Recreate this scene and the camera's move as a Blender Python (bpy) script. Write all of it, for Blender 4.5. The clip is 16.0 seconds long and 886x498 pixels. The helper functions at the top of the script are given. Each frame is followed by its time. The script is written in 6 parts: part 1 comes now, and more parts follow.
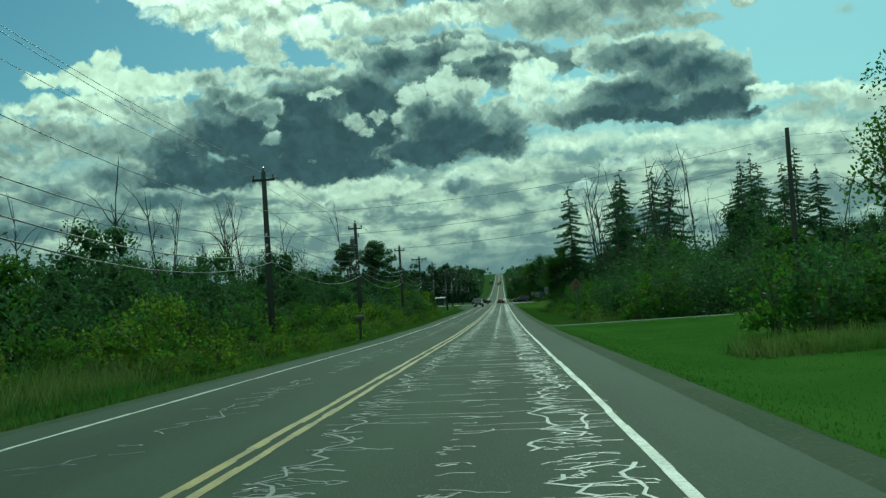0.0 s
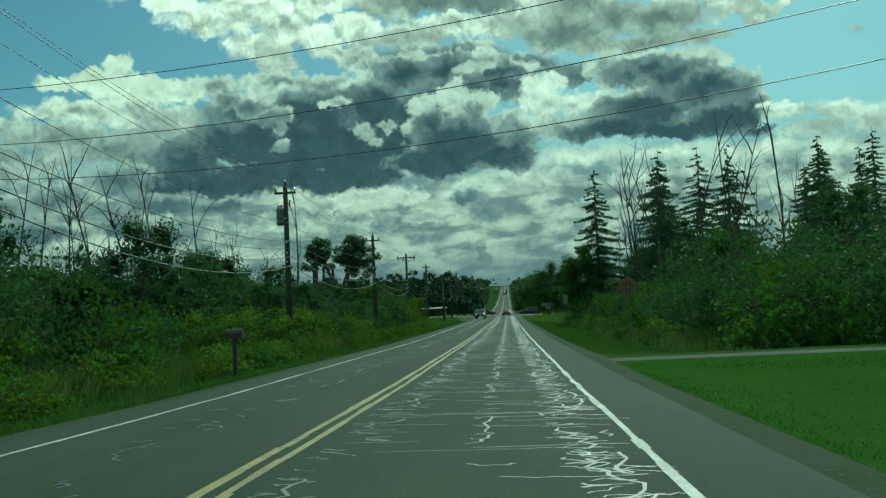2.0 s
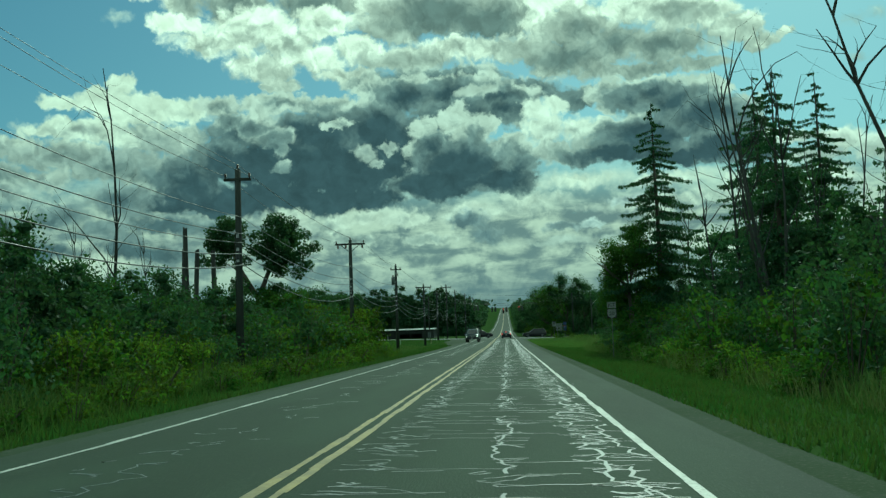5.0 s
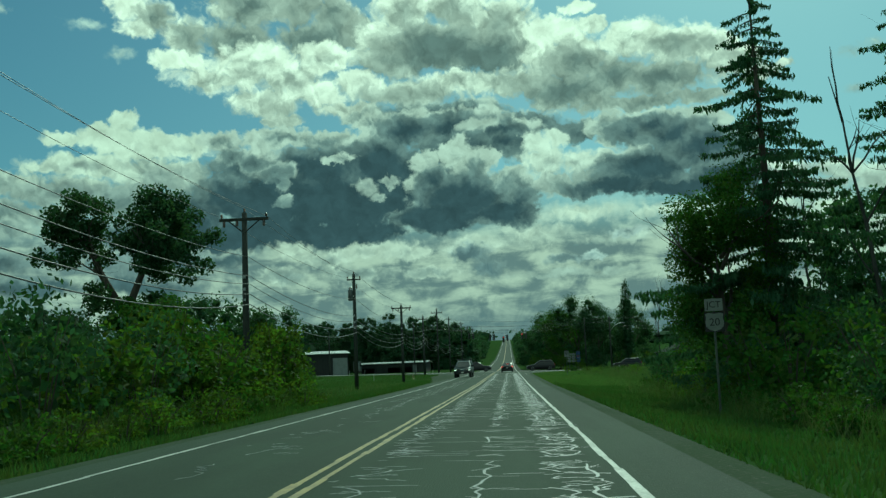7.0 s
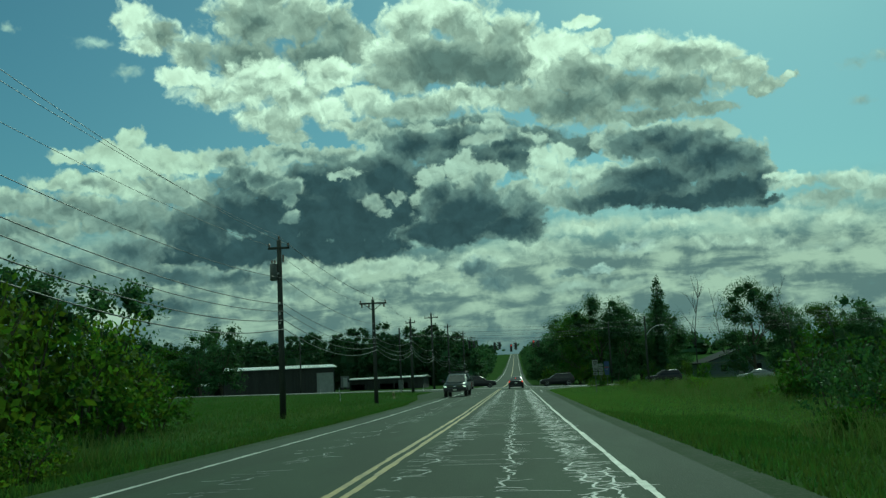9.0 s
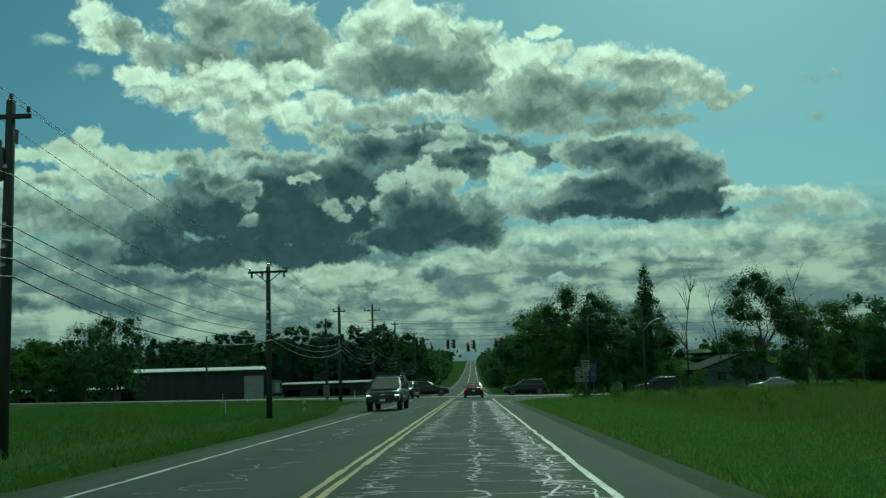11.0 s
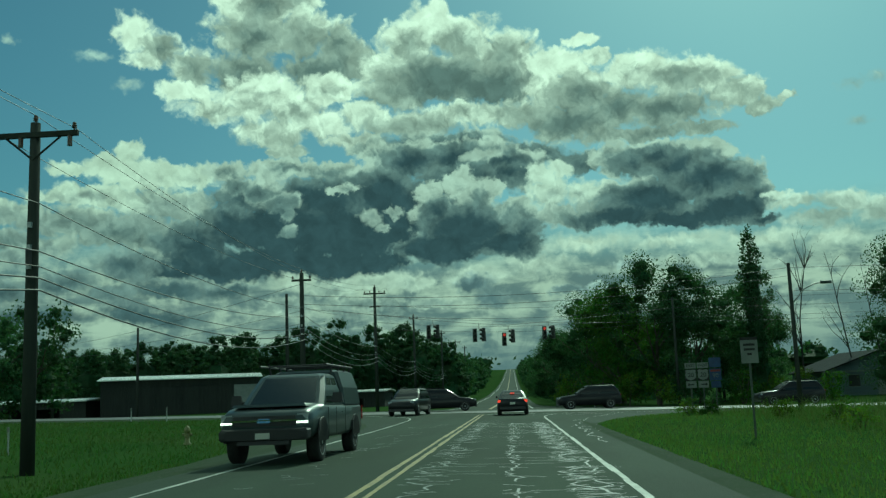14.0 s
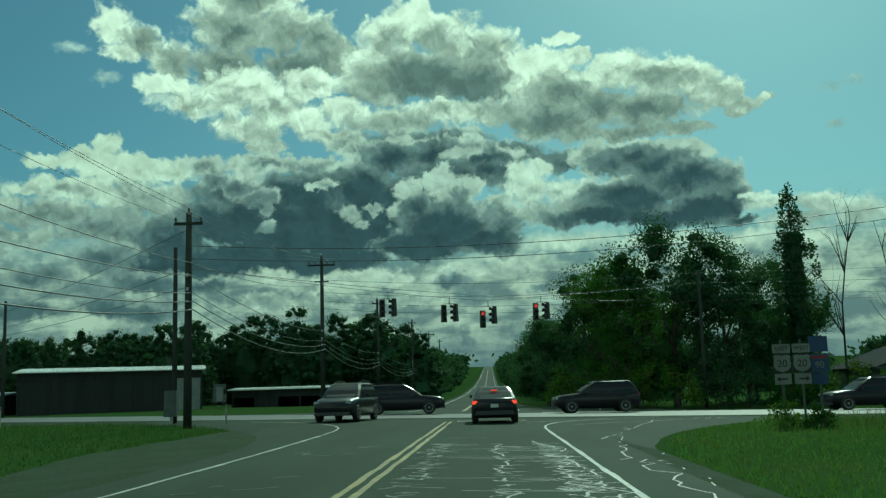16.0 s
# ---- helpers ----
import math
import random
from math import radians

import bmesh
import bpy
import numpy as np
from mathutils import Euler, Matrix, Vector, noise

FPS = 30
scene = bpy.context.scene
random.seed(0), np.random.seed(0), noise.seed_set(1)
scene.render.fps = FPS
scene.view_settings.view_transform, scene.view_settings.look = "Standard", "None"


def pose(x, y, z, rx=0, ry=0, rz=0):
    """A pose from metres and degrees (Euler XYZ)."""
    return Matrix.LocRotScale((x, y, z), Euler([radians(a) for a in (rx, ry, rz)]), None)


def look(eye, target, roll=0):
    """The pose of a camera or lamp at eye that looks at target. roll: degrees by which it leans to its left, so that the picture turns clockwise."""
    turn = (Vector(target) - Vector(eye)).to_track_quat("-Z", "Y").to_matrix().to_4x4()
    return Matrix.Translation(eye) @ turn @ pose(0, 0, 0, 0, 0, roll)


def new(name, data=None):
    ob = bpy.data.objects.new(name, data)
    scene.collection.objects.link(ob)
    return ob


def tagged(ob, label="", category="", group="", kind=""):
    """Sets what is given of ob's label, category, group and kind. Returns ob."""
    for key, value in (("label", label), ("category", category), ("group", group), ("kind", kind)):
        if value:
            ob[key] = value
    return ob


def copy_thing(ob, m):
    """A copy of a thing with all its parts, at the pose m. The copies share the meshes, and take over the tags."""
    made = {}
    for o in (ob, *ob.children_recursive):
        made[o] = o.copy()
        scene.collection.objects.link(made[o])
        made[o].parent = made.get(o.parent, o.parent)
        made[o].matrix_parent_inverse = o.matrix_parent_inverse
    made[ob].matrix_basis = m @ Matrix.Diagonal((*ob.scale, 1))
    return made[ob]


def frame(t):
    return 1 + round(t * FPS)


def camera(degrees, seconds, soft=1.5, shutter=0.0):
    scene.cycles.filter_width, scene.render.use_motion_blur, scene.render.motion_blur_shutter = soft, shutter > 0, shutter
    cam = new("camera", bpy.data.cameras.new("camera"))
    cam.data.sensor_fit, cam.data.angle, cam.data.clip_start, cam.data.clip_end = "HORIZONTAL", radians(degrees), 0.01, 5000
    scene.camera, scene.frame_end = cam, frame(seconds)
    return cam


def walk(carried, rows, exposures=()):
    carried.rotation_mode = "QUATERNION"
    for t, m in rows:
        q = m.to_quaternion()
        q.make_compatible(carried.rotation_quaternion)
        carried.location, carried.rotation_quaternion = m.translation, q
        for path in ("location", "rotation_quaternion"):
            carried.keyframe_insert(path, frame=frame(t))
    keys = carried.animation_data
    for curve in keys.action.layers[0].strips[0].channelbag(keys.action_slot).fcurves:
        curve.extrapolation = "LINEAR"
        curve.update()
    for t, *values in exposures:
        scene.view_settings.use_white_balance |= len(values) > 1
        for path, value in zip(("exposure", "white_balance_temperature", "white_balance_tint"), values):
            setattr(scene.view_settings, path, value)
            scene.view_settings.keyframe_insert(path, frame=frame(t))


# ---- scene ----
cam = camera(48.0, 16.0, soft=1.35)
PATH = [
    (0, (2.449, 18.491, 1.990), (1.888, 28.462, 2.515), -3.89),
    (0.5, (2.409, 26.196, 1.913), (1.548, 36.132, 2.646), -3.82),
    (1, (2.359, 33.959, 1.835), (1.315, 43.839, 2.972), -2.01),
    (1.5, (2.401, 41.711, 1.750), (1.707, 51.647, 2.635), -1.69),
    (2, (2.330, 49.379, 1.664), (1.711, 59.339, 2.303), -2.62),
    (2.5, (2.241, 57.398, 1.574), (1.564, 67.335, 2.471), -2.77),
    (3, (2.138, 65.327, 1.486), (1.283, 75.269, 2.138), -3.85),
    (3.5, (2.116, 73.058, 1.417), (1.582, 83.040, 1.690), -2.57),
    (4, (2.034, 80.918, 1.376), (1.379, 90.885, 1.844), -2.06),
    (6.5, (2.265, 120.540, 1.223), (1.739, 130.461, 2.365), -1.83),
    (7, (2.346, 128.794, 1.223), (1.735, 138.703, 2.419), -2.33),
    (7.5, (2.268, 137.197, 1.224), (1.623, 147.126, 2.224), -0.07),
    (8, (2.140, 145.183, 1.224), (1.418, 155.105, 2.241), 1.64),
    (8.5, (2.167, 152.741, 1.225), (1.334, 162.621, 2.526), -2.05),
    (11, (1.988, 188.245, 1.228), (1.730, 198.144, 2.623), -1.93),
    (11.5, (1.962, 194.951, 1.228), (1.704, 204.841, 2.682), -1.70),
    (12, (1.983, 200.840, 1.232), (1.591, 210.702, 2.839), -1.75),
    (12.5, (2.043, 206.843, 1.257), (1.225, 216.648, 3.045), -1.57),
    (13, (2.027, 212.602, 1.281), (1.135, 222.440, 2.835), -1.25),
    (13.5, (2.015, 218.267, 1.304), (1.247, 228.099, 2.960), -1.51),
    (14, (2.028, 223.833, 1.327), (1.391, 233.699, 2.829), -2.16),
    (14.5, (1.938, 229.106, 1.349), (1.447, 238.956, 3.004), -2.56),
    (15, (2.057, 234.562, 1.372), (1.824, 244.456, 2.807), -3.05),
    (15.5, (1.876, 239.234, 1.391), (1.553, 249.090, 3.046), -3.61),
    (16, (1.822, 243.500, 1.409), (1.395, 253.382, 2.876), -1.71),
]
walk(cam, [(t, look(eye, target, roll)) for t, eye, target, roll in PATH],
     exposures=[(0, 0.32, 5750, -36), (1, 0.08, 5750, -36), (1.5, 0.13, 5750, -36), (2, 0.2, 5750, -36), (2.5, 0.24, 5750, -36), (3.5, 0.45, 5750, -36), (4.2, 0.4, 5750, -36), (6.5, 0.05, 5750, -37), (8, 0.12, 5750, -37), (8.7, 0.0, 5750, -38), (11, -0.15, 5750, -39), (12, -0.16, 5750, -39), (12.5, -0.2, 5750, -40), (13.5, -0.1, 5750, -40), (16, -0.05, 5750, -39)])

# ---- light ----
SUN_AZ, SUN_EL = 16.0, 40.0            # degrees from +y towards +x, degrees up
world = bpy.data.worlds.new("sky")
scene.world = world
world.use_nodes = True
wt = world.node_tree
wt.nodes.clear()


class Nodes:
    """A short way to write node trees."""

    def __init__(self, tree):
        self.t = tree

    def add(self, kind):
        return self.t.nodes.new(kind)

    def put(self, socket, value):
        if isinstance(value, bpy.types.NodeSocket):
            self.t.links.new(value, socket)
        else:
            socket.default_value = value

    def math(self, op, a, b=0.0, c=0.0, clamp=False):
        n = self.add("ShaderNodeMath")
        n.operation, n.use_clamp = op, clamp
        for s, v in zip(n.inputs, (a, b, c)):
            self.put(s, v)
        return n.outputs[0]

    def vmath(self, op, a, b=(0, 0, 0)):
        n = self.add("ShaderNodeVectorMath")
        n.operation = op
        self.put(n.inputs[0], a)
        self.put(n.inputs[1], b)
        return n.outputs["Value"] if op == "LENGTH" else n.outputs["Vector"]

    def noise(self, vec, scale, detail=4.0, rough=0.55, dist=0.0):
        n = self.add("ShaderNodeTexNoise")
        if vec is not None:
            self.put(n.inputs["Vector"], vec)
        n.inputs["Scale"].default_value, n.inputs["Detail"].default_value = scale, detail
        n.inputs["Roughness"].default_value, n.inputs["Distortion"].default_value = rough, dist
        return n.outputs

    def ramp(self, fac, lo, hi, a=0.0, b=1.0):
        n = self.add("ShaderNodeMapRange")
        n.interpolation_type = "SMOOTHSTEP"
        self.put(n.inputs["Value"], fac)
        for k, v in (("From Min", lo), ("From Max", hi), ("To Min", a), ("To Max", b)):
            self.put(n.inputs[k], v)
        return n.outputs["Result"]

    def mix(self, fac, a, b, blend="MIX"):
        n = self.add("ShaderNodeMix")
        n.data_type, n.blend_type = "RGBA", blend
        self.put(n.inputs[0], fac)
        for s, v in ((n.inputs[6], a), (n.inputs[7], b)):
            self.put(s, (*v, 1.0) if isinstance(v, tuple) and len(v) == 3 else v)
        return n.outputs[2]


W = Nodes(wt)
way = W.add("ShaderNodeTexCoord").outputs["Generated"]
sep = W.add("ShaderNodeSeparateXYZ")
W.put(sep.inputs[0], way)
az = W.math("MULTIPLY", W.math("ARCTAN2", sep.outputs[0], sep.outputs[1]), 57.2958)
el = W.math("MULTIPLY", W.math("ARCSINE", sep.outputs[2]), 57.2958)
comb = W.add("ShaderNodeCombineXYZ")
W.put(comb.inputs[0], az)
W.put(comb.inputs[1], el)
flat = comb.outputs[0]
# billows: rounded heads at three scales, bent by a coarse warp
warp1 = W.vmath("SUBTRACT", W.noise(flat, 0.30, 2.0, 0.5)[1], (0.5, 0.5, 0.5))
warp2 = W.vmath("SUBTRACT", W.noise(flat, 1.2, 4.0, 0.6)[1], (0.5, 0.5, 0.5))
bent = W.vmath("ADD", flat, W.vmath("MULTIPLY", warp1, (1.6, 1.1, 0)))
curled = W.vmath("ADD", bent, W.vmath("MULTIPLY", warp2, (1.1, 0.9, 0)))
warp3 = W.vmath("SUBTRACT", W.noise(flat, 2.2, 2.0, 0.5)[1], (0.5, 0.5, 0.5))
ragged = W.vmath("ADD", bent, W.vmath("ADD", W.vmath("MULTIPLY", warp2, (0.9, 0.7, 0)), W.vmath("MULTIPLY", warp3, (0.7, 0.6, 0))))


def heads(where, scale):
    n = W.add("ShaderNodeTexVoronoi")
    n.feature = "SMOOTH_F1"
    W.put(n.inputs["Vector"], where)
    n.inputs["Scale"].default_value, n.inputs["Smoothness"].default_value = scale, 0.35
    return n.outputs["Distance"]


def billow(where):
    h = W.math("MULTIPLY", W.math("SUBTRACT", 0.5, heads(where, 0.42)), 0.5)
    h = W.math("ADD", h, W.math("MULTIPLY", W.math("SUBTRACT", 0.5, heads(where, 0.95)), 0.6))
    h = W.math("ADD", h, W.math("MULTIPLY", W.math("SUBTRACT", 0.5, heads(where, 2.2)), 0.34))
    h = W.math("ADD", h, W.math("MULTIPLY", W.math("SUBTRACT", 0.5, heads(where, 4.6)), 0.16))
    return W.math("ADD", h, W.math("MULTIPLY", W.math("SUBTRACT", W.noise(where, 1.5, 6.0, 0.58)[0], 0.5), 0.62))


bulge = billow(curled)
relief = W.math("SUBTRACT", bulge, billow(W.vmath("ADD", curled, (0.10, 0.38, 0))))
soft = W.noise(bent, 0.55, 5.0, 0.55)[0]
tone = W.math("ADD", W.math("MULTIPLY", relief, -0.75), W.math("MULTIPLY", W.math("SUBTRACT", soft, 0.5), 0.9))

mottle = W.math("ADD", W.math("MULTIPLY", W.math("SUBTRACT", W.noise(curled, 0.9, 4.0, 0.55)[0], 0.5), 0.9), W.math("MULTIPLY_ADD", relief, 0.3, 1.0))
grain = W.add("ShaderNodeCombineXYZ")
for k in range(3):
    W.put(grain.inputs[k], W.math("MAXIMUM", mottle, 0.45))
grain = grain.outputs[0]

# clear sky and thin streaks low over the horizon
low = W.vmath("MULTIPLY", flat, (0.30, 1.0, 1.0))
streak = W.noise(low, 0.95, 6.0, 0.55, 0.4)[0]
knots = W.noise(flat, 0.55, 6.0, 0.6, 0.5)[0]
both = W.math("ADD", W.math("MULTIPLY", streak, 0.6), W.math("MULTIPLY", knots, 0.4))
veil = W.math("MULTIPLY", W.ramp(el, 11.0, 6.5), W.ramp(both, 0.20, 0.38))
pale = W.mix(W.ramp(both, 0.42, 0.60), (0.16, 0.20, 0.215), (0.50, 0.53, 0.46))
haze = W.mix(W.ramp(el, 4.6, 0.8), pale, (0.125, 0.17, 0.20))
sky = W.add("ShaderNodeTexSky")
sky.sky_type, sky.sun_disc = "NISHITA", False
sky.sun_elevation, sky.sun_rotation = radians(SUN_EL), radians(SUN_AZ)
sky.air_density, sky.dust_density, sky.ozone_density = 1.0, 1.2, 1.6
blue = W.mix(1.0, sky.outputs[0], (0.037, 0.051, 0.053), "MULTIPLY")
blue = W.mix(W.ramp(el, 9.0, 2.0), blue, (0.13, 0.19, 0.24))
colour = W.mix(veil, blue, haze)

# unseen scattered heaps over the rest of the sky, brightened to fill the shade
ball = W.vmath("MULTIPLY", way, (1.0, 1.0, 1.7))
rest = W.noise(ball, 2.4, 7.0, 0.55, 0.3)[0]
aside = W.math("MAXIMUM", W.ramp(W.math("ABSOLUTE", az), 32, 45), W.ramp(el, 27, 35))
colour = W.mix(W.math("MULTIPLY", aside, W.ramp(rest, 0.50, 0.56)), colour, W.mix(W.ramp(rest, 0.56, 0.74), (0.95, 0.96, 0.88), (0.42, 0.45, 0.44)))


SPREAD = 0.9
body, gloom = -1.0, 0.0


def cloud(a, e, w, h, dark):
    """One swelling of a bank of cloud round azimuth a and elevation e, w and h degrees to its edge; dark: how dark its thick middle is against the sun."""
    global body, gloom
    off = W.vmath("MULTIPLY", W.vmath("SUBTRACT", ragged, (a, e, 0)), (SPREAD / w, SPREAD / h, 0))
    v = W.math("SUBTRACT", 1.0, W.vmath("LENGTH", off))
    body = W.math("SMOOTH_MAX", body, v, 0.2)
    if dark:
        gloom = W.math("SMOOTH_MAX", gloom, W.math("MULTIPLY", v, dark), 0.2)


def bank(rim, middle, core, edge, mid):
    """Lays the bank gathered so far over the sky: bright where it is thin against the sun and on its heads, grey to dark where it is thick and towards its foot."""
    global body, gloom, colour
    v = W.math("MULTIPLY_ADD", bulge, 0.62, body)
    s = W.math("MULTIPLY_ADD", gloom, 1.8, W.math("MULTIPLY", W.math("SUBTRACT", mid, el), 0.20))
    s = W.math("ADD", s, W.math("MULTIPLY", W.math("SUBTRACT", soft, 0.5), 0.7))
    s = W.math("SUBTRACT", s, W.math("MULTIPLY", relief, 0.45))
    lit = W.mix(W.ramp(s, 0.0, 0.6), rim, middle)
    lit = W.mix(W.ramp(s, 0.35, 1.45), lit, core)
    lit = W.mix(1.0, lit, grain, "MULTIPLY")
    colour = W.mix(W.ramp(v, -0.04, 1.5 * edge), colour, lit)
    body, gloom = -1.0, 0.0


# the wing of the high heaps and its wisps
cloud(-21.4, 20.6, 1.2, 1.0, 0.12)
cloud(-19.7, 19.9, 1.8, 1.1, 0.75)
cloud(-17.9, 18.9, 1.8, 1.1, 0.6)
cloud(-20.6, 19.1, 1.6, 0.6, 0.1)
cloud(-18.0, 18.5, 1.3, 0.6, 0.2)
bank((0.84, 0.86, 0.75), (0.4, 0.43, 0.39), (0.15, 0.185, 0.185), 0.3, 19.0)
# the tower
cloud(-15.6, 22.9, 1.4, 1.2, 0.35)
cloud(-13.8, 22.6, 2.4, 1.5, 0.85)
cloud(-11.9, 23.0, 1.5, 1.2, 0.7)
cloud(-14.4, 20.9, 2.7, 1.5, 0.7)
cloud(-11.4, 20.8, 1.9, 1.4, 0.5)
cloud(-15.1, 18.7, 2.0, 1.3, 0.45)
cloud(-9.4, 20.1, 1.6, 1.6, 0.55)
cloud(-8.0, 19.3, 1.4, 1.1, 0.3)
cloud(-10.8, 18.8, 2.4, 1.3, 0.65)
bank((0.84, 0.86, 0.75), (0.4, 0.43, 0.39), (0.15, 0.185, 0.185), 0.22, 21.4)
# the bright foot of the tower
cloud(-18.3, 17.5, 2.0, 0.6, 0.1)
cloud(-16.7, 16.6, 2.3, 0.8, 0.3)
cloud(-14.1, 17.3, 3.0, 1.5, 0.35)
cloud(-12.1, 16.6, 2.0, 1.3, 0.3)
cloud(-13.6, 15.4, 2.0, 0.9, 0.1)
cloud(-12.8, 14.5, 1.2, 0.4, 0)
cloud(-10.1, 17.7, 2.0, 1.0, 0.35)
cloud(-10.8, 15.9, 2.0, 0.8, 0.1)
cloud(-8.1, 16.4, 2.0, 0.7, 0.1)
cloud(-8.8, 15.0, 2.0, 0.5, 0)
bank((0.84, 0.86, 0.75), (0.4, 0.43, 0.39), (0.15, 0.185, 0.185), 0.26, 16.6)
# the broad right-hand heap, back
cloud(-3.9, 21.4, 1.6, 1.2, 0.2)
cloud(-2.2, 20.6, 2.4, 1.4, 0.55)
cloud(-5.3, 20.3, 1.8, 1.4, 0.5)
cloud(0.5, 19.5, 2.4, 1.3, 0.5)
cloud(-6.7, 18.9, 1.4, 1.0, 0.15)
cloud(4.9, 20.0, 1.1, 0.4, 0)
cloud(5.8, 19.0, 1.0, 0.4, 0.1)
cloud(-3.3, 18.4, 3.7, 1.6, 0.9)
cloud(-0.6, 17.9, 3.0, 1.5, 0.8)
cloud(2.1, 18.3, 1.7, 1.3, 0.35)
cloud(-6.0, 17.8, 2.4, 1.1, 0.4)
bank((0.84, 0.86, 0.75), (0.4, 0.43, 0.39), (0.15, 0.185, 0.185), 0.22, 19.7)
# the broad right-hand heap, front
cloud(3.4, 18.7, 1.9, 0.9, 0.15)
cloud(4.7, 17.1, 2.8, 1.5, 0.6)
cloud(8.2, 18.1, 1.9, 1.2, 0.3)
cloud(10.2, 17.4, 2.2, 1.2, 0.55)
cloud(12.1, 17.4, 1.7, 1.0, 0.35)
cloud(13.6, 16.3, 1.7, 0.9, 0.2)
cloud(14.7, 15.5, 1.1, 0.5, 0.05)
cloud(16.1, 15.7, 0.7, 0.2, 0)
cloud(6.9, 16.2, 2.9, 1.3, 0.7)
cloud(9.8, 15.8, 3.1, 1.1, 0.65)
cloud(4.3, 15.6, 3.2, 1.1, 0.75)
cloud(1.3, 16.2, 3.3, 0.8, 0.3)
cloud(-2.0, 16.4, 4.3, 0.7, 0.2)
cloud(-5.4, 15.9, 3.7, 0.8, 0.25)
cloud(8.4, 14.6, 4.1, 0.5, 0.3)
cloud(11.9, 14.6, 1.8, 0.5, 0.2)
bank((0.84, 0.86, 0.75), (0.4, 0.43, 0.39), (0.15, 0.185, 0.185), 0.24, 17.3)
# the pale bank on the left
cloud(-21.3, 14.2, 0.8, 0.6, 0.05)
cloud(-22.5, 13.4, 1.8, 0.6, 0.15)
cloud(-24.6, 13.2, 1.4, 0.4, 0.05)
cloud(-20.4, 12.9, 2.8, 0.9, 0.2)
cloud(-18.1, 13.0, 1.9, 0.7, 0.25)
cloud(-23.5, 11.8, 3.4, 0.7, 0.25)
cloud(-27.5, 10.7, 2.6, 0.7, 0.3)
cloud(-19.5, 11.5, 2.8, 1.1, 0.45)
cloud(-24.6, 10.3, 3.3, 0.9, 0.45)
cloud(-21.6, 9.9, 3.7, 1.1, 0.5)
cloud(-27.4, 9.2, 2.0, 0.8, 0.35)
bank((0.62, 0.66, 0.57), (0.33, 0.37, 0.35), (0.12, 0.16, 0.17), 0.22, 11.6)
# creamy low cloud under the banks
cloud(4.8, 8.7, 4.1, 0.7, 0.1)
cloud(9.6, 8.4, 3.9, 0.6, 0.1)
cloud(14.1, 8.2, 3.5, 0.6, 0.1)
cloud(18.1, 8.0, 2.5, 0.7, 0.15)
cloud(2.2, 7.6, 3.5, 0.6, 0.15)
cloud(7.0, 7.1, 4.6, 0.4, 0.25)
cloud(12.5, 7.1, 3.8, 0.4, 0.2)
cloud(16.9, 6.6, 3.0, 0.4, 0.2)
cloud(-1.7, 7.1, 4.2, 0.5, 0.15)
cloud(-7.0, 7.1, 3.6, 0.5, 0.2)
cloud(4.0, 5.2, 5.6, 0.3, 0.2)
cloud(10.9, 5.3, 4.1, 0.2, 0.2)
bank((0.6, 0.63, 0.55), (0.42, 0.46, 0.42), (0.25, 0.29, 0.29), 0.6, 7.7)
# grey cloud behind the dark bank
cloud(-3.4, 14.7, 4.7, 0.8, 0.85)
cloud(1.2, 13.8, 3.0, 0.8, 0.8)
cloud(4.5, 13.3, 2.6, 0.7, 0.3)
cloud(-7.5, 14.5, 2.0, 0.5, 0.2)
cloud(-1.5, 13.8, 2.0, 0.3, 0.1)
bank((0.5, 0.54, 0.49), (0.19, 0.235, 0.24), (0.052, 0.079, 0.098), 0.22, 14.9)
# the dark bank
cloud(-16.0, 13.3, 1.4, 0.6, 0.3)
cloud(-13.1, 13.5, 2.0, 0.6, 0.35)
cloud(-10.1, 13.3, 2.0, 0.6, 0.45)
cloud(-7.5, 14.1, 1.3, 0.7, 0.4)
cloud(-5.5, 13.9, 2.7, 1.2, 1)
cloud(-2.8, 14.0, 3.7, 1.0, 1)
cloud(0.2, 13.4, 2.3, 0.8, 0.9)
cloud(-14.7, 12.0, 2.9, 1.1, 0.6)
cloud(-10.8, 11.7, 3.6, 1.5, 0.95)
cloud(-6.8, 12.0, 3.3, 1.9, 1)
cloud(-2.5, 12.9, 3.0, 1.4, 0.9)
cloud(0.5, 12.7, 2.0, 1.1, 0.75)
cloud(-12.8, 10.1, 3.6, 1.9, 1)
cloud(-8.9, 9.8, 4.3, 1.9, 1.1)
cloud(-4.2, 10.3, 3.6, 2.0, 1.1)
cloud(-16.0, 10.4, 1.9, 1.6, 0.65)
cloud(-17.9, 9.2, 2.2, 1.4, 0.45)
cloud(-13.4, 8.2, 3.9, 1.1, 1.05)
cloud(-8.9, 8.0, 3.6, 0.9, 1.05)
cloud(-16.3, 7.9, 2.5, 0.8, 0.7)
cloud(-19.4, 7.9, 2.5, 0.8, 0.35)
bank((0.5, 0.54, 0.49), (0.19, 0.235, 0.24), (0.052, 0.079, 0.098), 0.2, 12.8)
# heads on the dark bank
cloud(-15.5, 12.6, 1.3, 0.6, 0.45)
cloud(-14.1, 12.2, 1.2, 0.7, 0.5)
cloud(-12.8, 11.6, 1.0, 0.8, 0.4)
cloud(-12.6, 10.8, 0.6, 0.5, 0.2)
cloud(-9.5, 12.2, 1.1, 0.3, 0.15)
cloud(-12.8, 9.8, 0.6, 0.4, 0.05)
bank((0.5, 0.54, 0.49), (0.19, 0.235, 0.24), (0.052, 0.079, 0.098), 0.26, 12.3)
